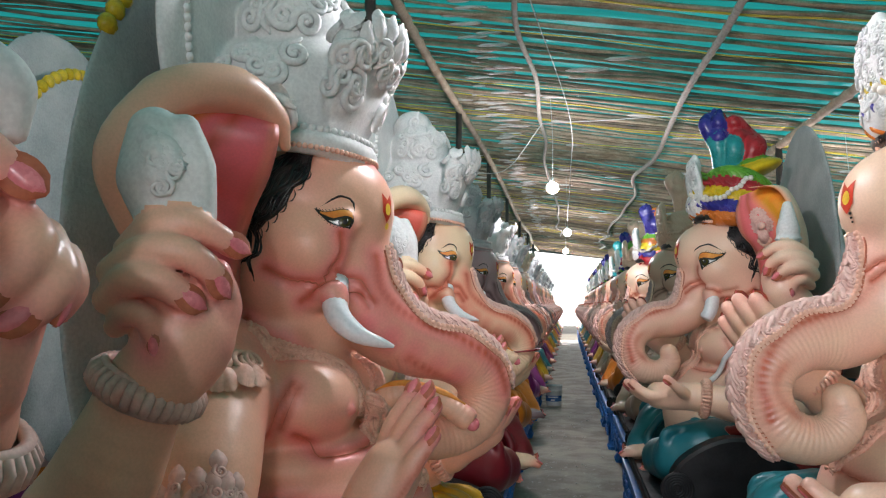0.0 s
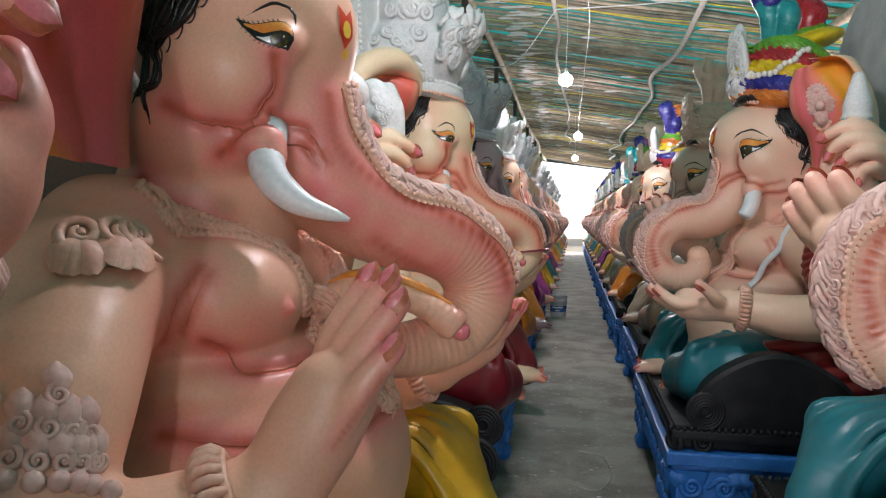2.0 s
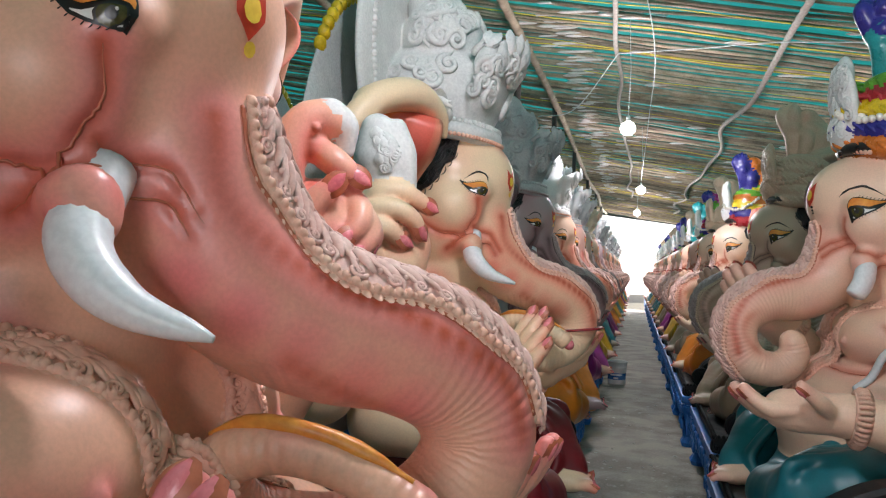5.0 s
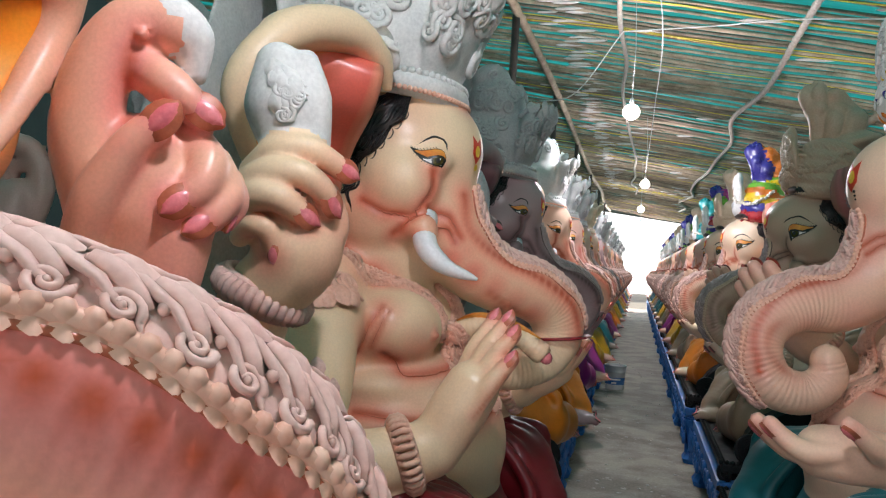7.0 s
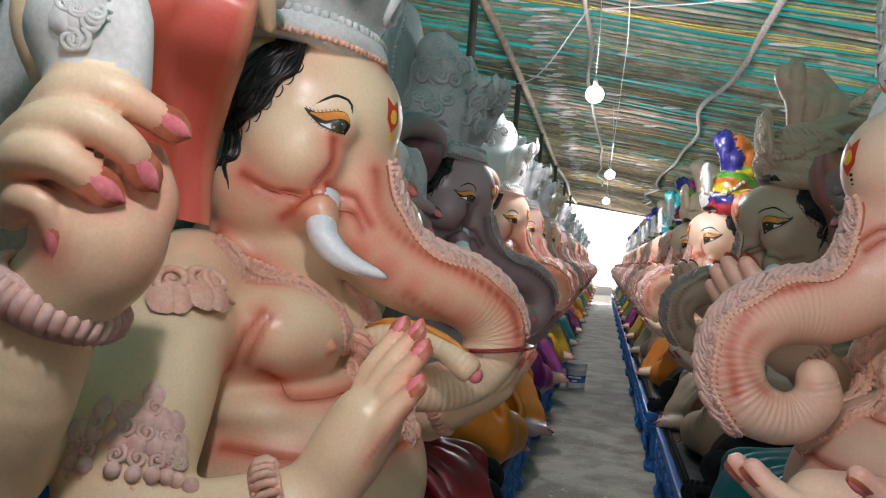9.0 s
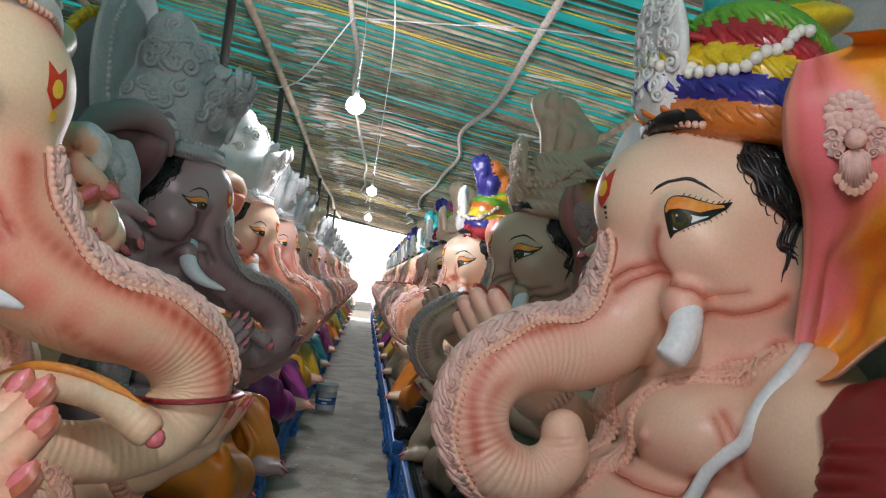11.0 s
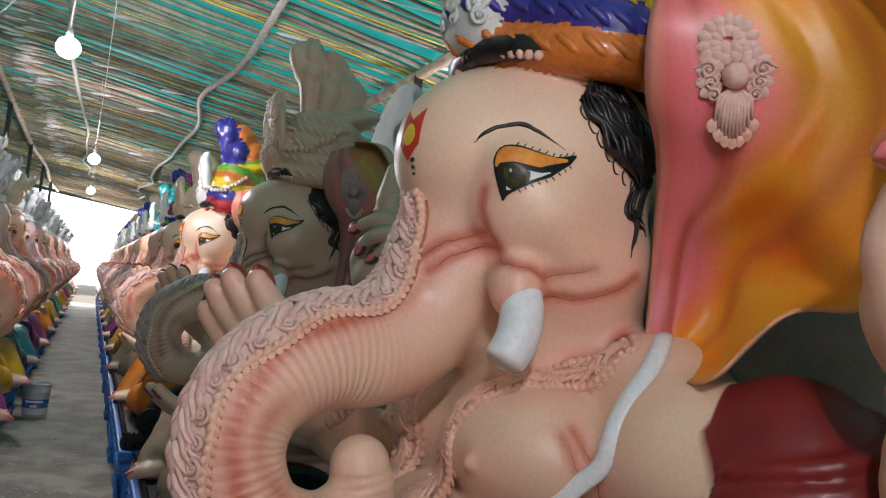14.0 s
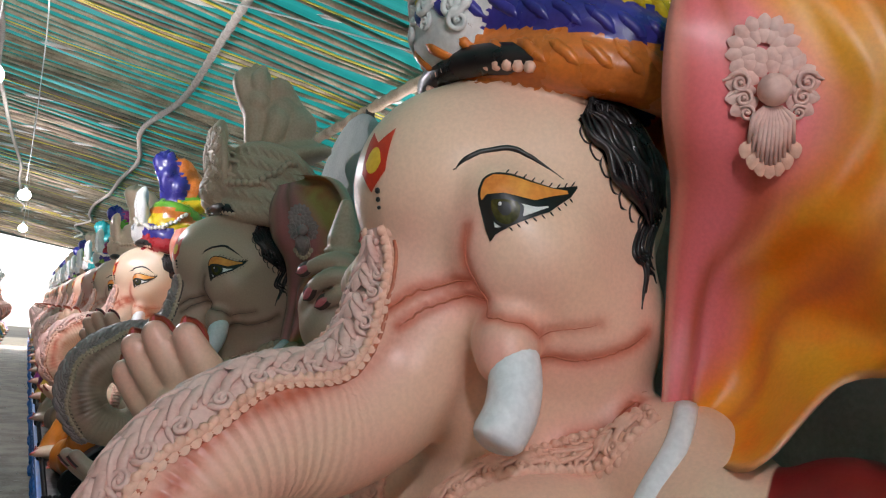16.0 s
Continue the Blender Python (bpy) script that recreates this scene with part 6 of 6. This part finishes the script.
def plinth(side):
    """Black seat with a beaded rim and rounded bolsters at its ends."""
    sg = 1 if side == "L" else -1
    x0, x1, y0, y1 = -0.60, 0.52, -1.0, 1.0
    if side == "R":
        x1 = 0.66
    root = thing("pedestal", "glossy black seat with beaded rim and rounded bolster ends", "statue base", "black seats")
    X = lambda a, b: (min(sg * a, sg * b), max(sg * a, sg * b))
    a, b = X(x0, x1 - 0.06)
    part("base_slab", box_bm((a, y0 + 0.05, 0.512), (b, y1 - 0.05, 0.565), 0.012), BLACK, root)
    a, b = X(x0, x1)
    part("seat_slab", box_bm((a, y0, 0.56), (b, y1, 0.622), 0.018), BLACK, root)
    sh = Shape()
    for i in range(64):
        sh.bead((sg * (x1 - 0.01), y0 + 0.02 + (y1 - y0 - 0.04) * i / 63, 0.622), 0.017, 0, 6, 4)
    for i in range(40):
        for yy in (y0 + 0.01, y1 - 0.01):
            sh.bead((sg * (x0 + (x1 - x0) * i / 39), yy, 0.622), 0.017, 0, 6, 4)
    ob = new("bead_rim", sh.make("bead_rim", [BLACK]))
    ob.parent = root
    for yy in (y0 + 0.03, y1 - 0.03):
        st = Statue()
        s = -1 if yy < 0 else 1
        st.scroll((sg * (x1 - 0.03), yy, 0.55), (sg * 0.7, s * 0.7, 0), (0, 0, 1), 0.05, 0, 1.6, s * sg, 0.3)
        st.scroll((sg * (x1 - 0.16), yy + s * 0.0, 0.55), (0, s, 0), (sg, 0, 0.2), 0.045, 0, 1.6, s * sg, 0.3)
        ob = new("corner_scroll", st.shape.make("corner_scroll", [BLACK]))
        ob.parent = root
    for s in ((-1,) if side == "R" else (-1, 1)):
        # half-round bolster end with a rolled front
        n = 24
        bm = bmesh.new()
        loops = []
        yc = s * (0.90 if side == "R" else 0.93)
        for yy, sc in ((yc - 0.075, 0.95), (yc - 0.06, 1.0), (yc + 0.06, 1.0), (yc + 0.075, 0.95)):
            loop = []
            for i in range(n + 1):
                t = i / n * math.pi
                rr = sc * (1 + 0.02 * math.sin(5 * t))
                loop.append(bm.verts.new((sg * (0.16 + 0.38 * rr * math.cos(t)), yy, 0.622 + (0.37 if side == "R" else 0.2) * rr * math.sin(t) ** 0.8)))
            loops.append(loop)
        for l0, l1 in zip(loops, loops[1:]):
            for i in range(n):
                bm.faces.new((l0[i], l0[i + 1], l1[i + 1], l1[i]))
        bm.faces.new(loops[0])
        bm.faces.new(loops[-1][::-1])
        part("bolster", bm, BLACK, root)
        sh = Shape()
        for k in range(5):
            r = 0.085 - 0.014 * k
            ang = np.linspace(0, 2 * np.pi, 20, endpoint=False)
            sh.sweep(np.stack([sg * (0.50 + r * np.cos(ang)), np.full(20, yc + s * (0.092 - 0.0 * k)), 0.71 + r * np.sin(ang)], 1), 0.011, 0, 6, closed=True)
        ob = new("roll_end", sh.make("roll_end", [BLACK]))
        ob.parent = root
    return root


STANDS = {"L": (stand("L"), plinth("L")), "R": (stand("R"), plinth("R"))}
for side, row in (("L", left_row), ("R", right_row)):
    for i, (y, x, *_) in enumerate(row):
        for ob in STANDS[side]:
            if i == 0:
                ob.matrix_basis = pose(x, y, 0)
            else:
                copy_thing(ob, pose(x, y, 0))


# ---- shed ----
def roof_z(x):
    return 4.42 - 0.15 * x


X_MIN, X_MAX, Y_MIN, Y_MAX = -9.0, 7.5, -11.0, 40.8
nx, ny = 12, 120
xs, ys = np.linspace(X_MIN, X_MAX, nx), np.linspace(Y_MIN, Y_MAX, ny)
V = [(x, y, roof_z(x) + 0.06 + 0.03 * noise.noise((x * 0.8, y * 1.7, 0))) for x in xs for y in ys]
F = [(i * ny + j, i * ny + j + 1, (i + 1) * ny + j + 1, (i + 1) * ny + j) for i in range(nx - 1) for j in range(ny - 1)]
roof = link_mesh("ceiling", V, F, [TARP], smooth=True)
tagged(roof, "teal tarpaulin sheet roof over bamboo battens", "roof", kind="structure")

rng = random.Random(3)
battens, strips, splashes = Shape(), Shape(), Shape()
y = Y_MIN + 0.1
while y < Y_MAX - 0.1:
    skew, ph = rng.uniform(-0.10, 0.10), rng.uniform(0, 6)
    P = []
    for x in np.linspace(X_MIN, X_MAX, 26):
        P.append((x, y + skew * x * 0.25 + 0.03 * math.sin(x * 1.3 + ph), roof_z(x) + 0.005 + 0.018 * math.sin(x * 2.1 + ph * 2)))
    r = rng.uniform(0.016, 0.028)
    battens.sweep(np.array(P), r * (1 + 0.10 * np.sin(np.arange(26) * 2.3)), 0 if rng.random() < 0.6 else 1, 5)
    if rng.random() < 0.13:
        o = rng.uniform(0.03, 0.08)
        strips.sweep(np.array(P) + (0, o, -0.02), rng.uniform(0.012, 0.02), 0, 5, flat=0.5)
    y += rng.uniform(0.10, 0.25)
for i in range(330):
    x, yy = rng.uniform(-4, 5.5), rng.uniform(-1, 34)
    if i < 130:
        x, yy = rng.gauss(-1.0, 0.09), 3 + i * 0.21
    n = rng.randint(2, 4)
    for k in range(n):
        splashes.bead((x + 0.07 * k + rng.uniform(-0.03, 0.03), yy + rng.uniform(-0.015, 0.015), roof_z(x) - 0.012), rng.uniform(0.03, 0.055) * (1.0 if i < 130 else 1.3), 0, 8, 5, (2.2 + 1.2 * rng.random(), 0.55, 0.4))
for nm, sh, mats, lab in (("ceiling_battens", battens, [BAMBOO, BAMBOO_DARK], "weathered bamboo battens across the roof"), ("ceiling_strips", strips, [STRIP], "yellow plastic strips tied along the battens"), ("ceiling_splashes", splashes, [FOAM], "dried white plaster splashes on the battens")):
    ob = new(nm, sh.make(nm, mats))
    tagged(ob, lab, "roof", kind="stuff")


def pole(name, pts, r, m, label, knots=0.35):
    sh = Shape()
    P = spline(pts, 14)
    s = np.concatenate([[0], np.cumsum(np.linalg.norm(np.diff(P, axis=0), axis=1))])
    q = np.arange(0, s[-1], knots / 4)
    P = np.stack([np.interp(q, s, P[:, i]) for i in range(3)], 1)
    rad = r * (1 + 0.22 * (np.arange(len(q)) % 4 == 0))
    sh.sweep(P, rad, 0, 8)
    ob = new(name, sh.make(name, [m]))
    return tagged(ob, label, "roof pole", kind="structure")


def wavy(x, y0, y1, amp, seed, drop=0.06, n=12):
    g = random.Random(seed)
    return [(x + g.uniform(-amp, amp), yy, roof_z(x) - drop - g.uniform(0, 0.05)) for yy in np.linspace(y0, y1, n)]


pole("roof_pole_1", wavy(-1.52, -10, 40.5, 0.05, 1), 0.05, BAMBOO, "brown bamboo pole under the roof battens")
pole("roof_pole_2", wavy(-0.33, -10, 30, 0.14, 2, n=24), 0.026, ROPE, "pale crooked bamboo pole under the roof", 0.22)
pole("roof_pole_3", wavy(1.32, -10, 34, 0.19, 3, n=22), 0.033, ROPE, "pale crooked bamboo pole wrapped in cord", 0.22)
pole("roof_pole_4", wavy(2.85, -10, 40.5, 0.05, 4), 0.05, BAMBOO, "brown bamboo pole under the roof battens")
pole("roof_pole_5", wavy(-4.0, -10, 40.5, 0.05, 5), 0.05, BAMBOO, "brown bamboo pole under the roof battens")
pole("roof_pole_6", wavy(5.2, -10, 40.5, 0.05, 6), 0.05, BAMBOO, "brown bamboo pole under the roof battens")
sh = Shape()
sh.sweep(np.array([(x, 5.75, roof_z(x) - 0.13) for x in np.linspace(-3.5, 3.6, 8)]), 0.035, 0, 10)
tagged(new("roof_pipe", sh.make("roof_pipe", [STEEL])), "dark rusty steel pipe across the roof", "pipe", kind="structure")
for i, py in enumerate((-4, 1, 6.0, 11.2, 15.6, 20.4, 25.8, 31, 36)):
    sh = Shape()
    sh.sweep(np.array([(-1.56, py, 0.0), (-1.55, py, 2.0), (-1.54, py, roof_z(-1.54) - 0.05)]), 0.045, 0, 10)
    tagged(new(f"post_{i + 1}", sh.make("post", [STEEL])), "dark steel post that carries the roof", "post", kind="structure")
    sh = Shape()
    sh.sweep(np.array([(2.87, py, 0.0), (2.86, py, 2.0), (2.86, py, roof_z(2.86) - 0.05)]), 0.045, 0, 10)
    tagged(new(f"post_{i + 11}", sh.make("post", [STEEL])), "dark steel post that carries the roof", "post", kind="structure")

# ground inside and out
bm = bmesh.new()
bmesh.ops.create_grid(bm, x_segments=8, y_segments=8, size=200.0)
ground = part("ground", bm, surface("pale_earth", (0.30, 0.26, 0.2), (0.4, 0.35, 0.28), 0.5, 0.95, 0.4, 0.02), None)
ground.location = (0, 20, -0.03)
tagged(ground, "pale dry earth round the shed", "ground", kind="structure")
nx, ny = 70, 330
xs, ys = np.linspace(X_MIN, X_MAX, nx), np.linspace(Y_MIN, 42.0, ny)
V = [(x, y, 0.006 * noise.noise((x * 1.2, y * 0.9, 3)) + 0.003 * noise.noise((x * 5, y * 5, 1))) for x in xs for y in ys]
F = [(i * ny + j, (i + 1) * ny + j, (i + 1) * ny + j + 1, i * ny + j + 1) for i in range(nx - 1) for j in range(ny - 1)]
tagged(link_mesh("floor", V, F, [CONCRETE], smooth=True), "worn grey concrete floor with dust and plaster drips", "floor", kind="structure")


def wall(name, lo, hi, label):
    return tagged(part(name, box_bm(lo, hi), WALLM, None), label, "wall", kind="structure")


wall("wall_west", (X_MIN - 0.1, Y_MIN, 0), (X_MIN, Y_MAX, 5.8), "dusty dark sheet wall of the shed")
wall("wall_east", (X_MAX, Y_MIN, 0), (X_MAX + 0.1, Y_MAX, 3.4), "dusty dark sheet wall of the shed")
wall("wall_north_1", (X_MIN, Y_MAX, 0), (-3.6, Y_MAX + 0.1, 5.8), "dusty dark sheet wall beside the open gable")
wall("wall_north_2", (2.9, Y_MAX, 0), (X_MAX, Y_MAX + 0.1, 4.1), "dusty dark sheet wall beside the open gable")
bm = bmesh.new()
vs = [bm.verts.new(p) for p in ((-3.6, Y_MAX, roof_z(-3.6)), (2.9, Y_MAX, roof_z(2.9)), (2.9, Y_MAX, 4.0), (-3.6, Y_MAX, 4.75), (-3.6, Y_MAX + 0.05, roof_z(-3.6)), (2.9, Y_MAX + 0.05, roof_z(2.9)), (2.9, Y_MAX + 0.05, 4.0), (-3.6, Y_MAX + 0.05, 4.75))]
for f in ((0, 1, 2, 3), (7, 6, 5, 4), (3, 2, 6, 7), (0, 4, 5, 1)):
    bm.faces.new([vs[i] for i in f])
tagged(part("wall_north_3", bm, WALLM, None), "dark cloth valance above the open gable", "wall", kind="structure")
# south end is never in view; its opening is assumed for the added fill
wall("wall_south_1", (X_MIN, Y_MIN - 0.1, 0), (-5, Y_MIN, 5.8), "dusty dark sheet wall beside the open gable")
wall("wall_south_2", (5, Y_MIN - 0.1, 0), (X_MAX, Y_MIN, 3.6), "dusty dark sheet wall beside the open gable")
tagged(part("backdrop", box_bm((-40, 70, -1), (40, 70.2, 30)), DAY, None), "bright hazy daylight outside the shed", "sky", kind="structure")

# ---- lamps ----
def hanging_bulb(x, y, z):
    root = thing("bulb_lamp", "lit white round bulb, oversized to include its bloom, hanging on a thin flex", "lamp", "bulbs over the aisle", at=(x, y, z))
    sh = Shape()
    u = np.linspace(0.0, np.pi, 12)
    v = np.linspace(0, 2 * np.pi, 18, endpoint=False)
    # globe made larger than the bulb, so its shape includes the bloom
    rr = 0.082 * np.sin(u)
    zz = 0.076 * np.cos(u)
    G = np.stack([rr[:, None] * np.cos(v), rr[:, None] * np.sin(v), zz[:, None] * np.ones(18)], -1)
    sh.grid(G, 0, closed_v=True)
    ob = new("bulb", sh.make("bulb", [BULB]))
    ob.parent = root
    ob.visible_shadow = False
    sh = Shape()
    sh.sweep(np.array([(0, 0, 0.05), (0, 0, 0.08), (0, 0, 0.13), (0, 0, 0.14)]), (0.022, 0.024, 0.02, 0.008), 0, 12)
    ob = new("socket", sh.make("socket", [WIRE]))
    ob.parent = root
    sh = Shape()
    top = roof_z(x) - z + 0.06
    sh.sweep(np.array([(0, 0, 0.13), (0.01, 0.0, top * 0.5), (-0.02, 0.0, top)]), 0.004, 0, 6)
    ob = new("flex", sh.make("flex", [WIRE]))
    ob.parent = root


for lx, ly, lz in LAMPS:
    hanging_bulb(lx, ly, lz)


def cable(pts, r, label):
    sh = Shape()
    sh.sweep(spline(pts, 12), r, 0, 5)
    tagged(new("cable", sh.make("cable", [WIRE])), label, "cable", kind="structure")


cable([(-0.33, 11.0, 4.3), (-0.9, 12.0, 3.85), (-1.5, 13.0, 3.95)], 0.008, "thin pale cable slung from a pole")
cable([(-0.33, 11.0, 4.3), (0.6, 10.5, 4.2), (1.32, 10.0, 4.1), (2.85, 9.5, 3.9)], 0.008, "thin pale cable slung between poles")
cable([(-0.30, 6.5, 4.35), (0.05, 9.5, 4.0), (0.06, 13.0, 3.9), (0.0, 16.4, 3.45)], 0.006, "thin white flex running down to a bulb")

# ---- bucket ----
root = thing("paint_bucket", "white plastic paint bucket with a blue label on the floor", "bucket", at=(-0.27, 14.15, 0.004))
sh = Shape()
v = np.linspace(0, 2 * np.pi, 32, endpoint=False)
prof = ((0.0, 0.0), (0.125, 0.0), (0.13, 0.01), (0.142, 0.24), (0.150, 0.245), (0.150, 0.262), (0.147, 0.27), (0.152, 0.33), (0.160, 0.335), (0.160, 0.35), (0.148, 0.35), (0.142, 0.26), (0.122, 0.02), (0.0, 0.018))
G = np.array([[(r * math.cos(a), r * math.sin(a), z) for a in v] for r, z in prof])
sh.grid(G, 0, closed_v=True)
ob = new("shell", sh.make("shell", [surface("grey_white_plastic", (0.5, 0.52, 0.52), (0.64, 0.65, 0.64), 8.0, 0.5)]))
ob.parent = root
sh = Shape()
a = np.linspace(-2.9, -0.2, 14)
G = np.array([[((0.1305 + 0.012 * z / 0.24 + 0.003) * math.cos(q), (0.1305 + 0.012 * z / 0.24 + 0.003) * math.sin(q), z) for q in a] for z in (0.075, 0.12, 0.175)])
sh.grid(G, 0)
ob = new("label_band", sh.make("label_band", [gloss("blue_label", (0.05, 0.16, 0.42))]))
ob.parent = root
sh = Shape()
for z, q0, q1 in ((0.15, -2.3, -1.0), (0.10, -1.9, -1.4)):
    q = np.linspace(q0, q1, 8)
    G = np.array([[((0.139 + 0.05 * zz) * math.cos(x), (0.139 + 0.05 * zz) * math.sin(x), zz) for x in q] for zz in (z - 0.012, z + 0.012)])
    sh.grid(G, 0)
ob = new("print_bars", sh.make("print_bars", [WIRE]))
ob.parent = root

for i in range(6):
    for side, x, yy in (("L", -3.05, 1.2 + 2.7 * i), ("R", 3.55, 4.6 + 2.7 * i)):
        for ob in STANDS[side]:
            copy_thing(ob, pose(x, yy, 0, 0, 0, 180))

# ---- ribbon on the cream statue's trunk ----
a = np.linspace(0, 2 * np.pi, 40, endpoint=False)
loop = np.stack([-0.93 + 0.612 + 0.112 * np.cos(a), 5.22 + 0.255 + 0.112 * np.sin(a), 1.44 + 0.012 * np.cos(a)], 1)
sh = Shape()
sh.sweep(loop, 0.016, 0, 8, closed=True, flat=0.35)
sh.sweep(spline([(-0.93 + 0.53, 5.22 + 0.17, 1.435), (-0.93 + 0.46, 5.22 + 0.08, 1.46), (-0.93 + 0.40, 5.22 + 0.04, 1.50)], 6), 0.010, 0, 6, flat=0.4)
tagged(new("ribbon", sh.make("ribbon", [gloss("dull_red_ribbon", (0.30, 0.02, 0.03))])), "thin dull red ribbon tied round a statue's trunk", "ribbon")

# ---- litter on the floor ----
rng = random.Random(11)
chips = Shape()
for i in range(260):
    x, y = rng.uniform(-0.42, 0.44), rng.uniform(2.0, 36.0)
    chips.bead((x, y, 0.006), rng.uniform(0.005, 0.016), 0, 6, 4, (1.3, 0.9, 0.3))
tagged(new("plaster_chips", chips.make("plaster_chips", [FOAM])), "small white plaster chips scattered on the floor", "debris", kind="stuff")
sh = Shape()
sh.sweep(spline([(-0.05, 5.6, 0.012), (0.12, 5.5, 0.015), (0.22, 5.8, 0.012), (0.18, 6.2, 0.012), (0.02, 6.3, 0.015)], 10), 0.004, 0, 5)
tagged(new("string", sh.make("string", [ROPE])), "loose pale string lying on the floor", "string")
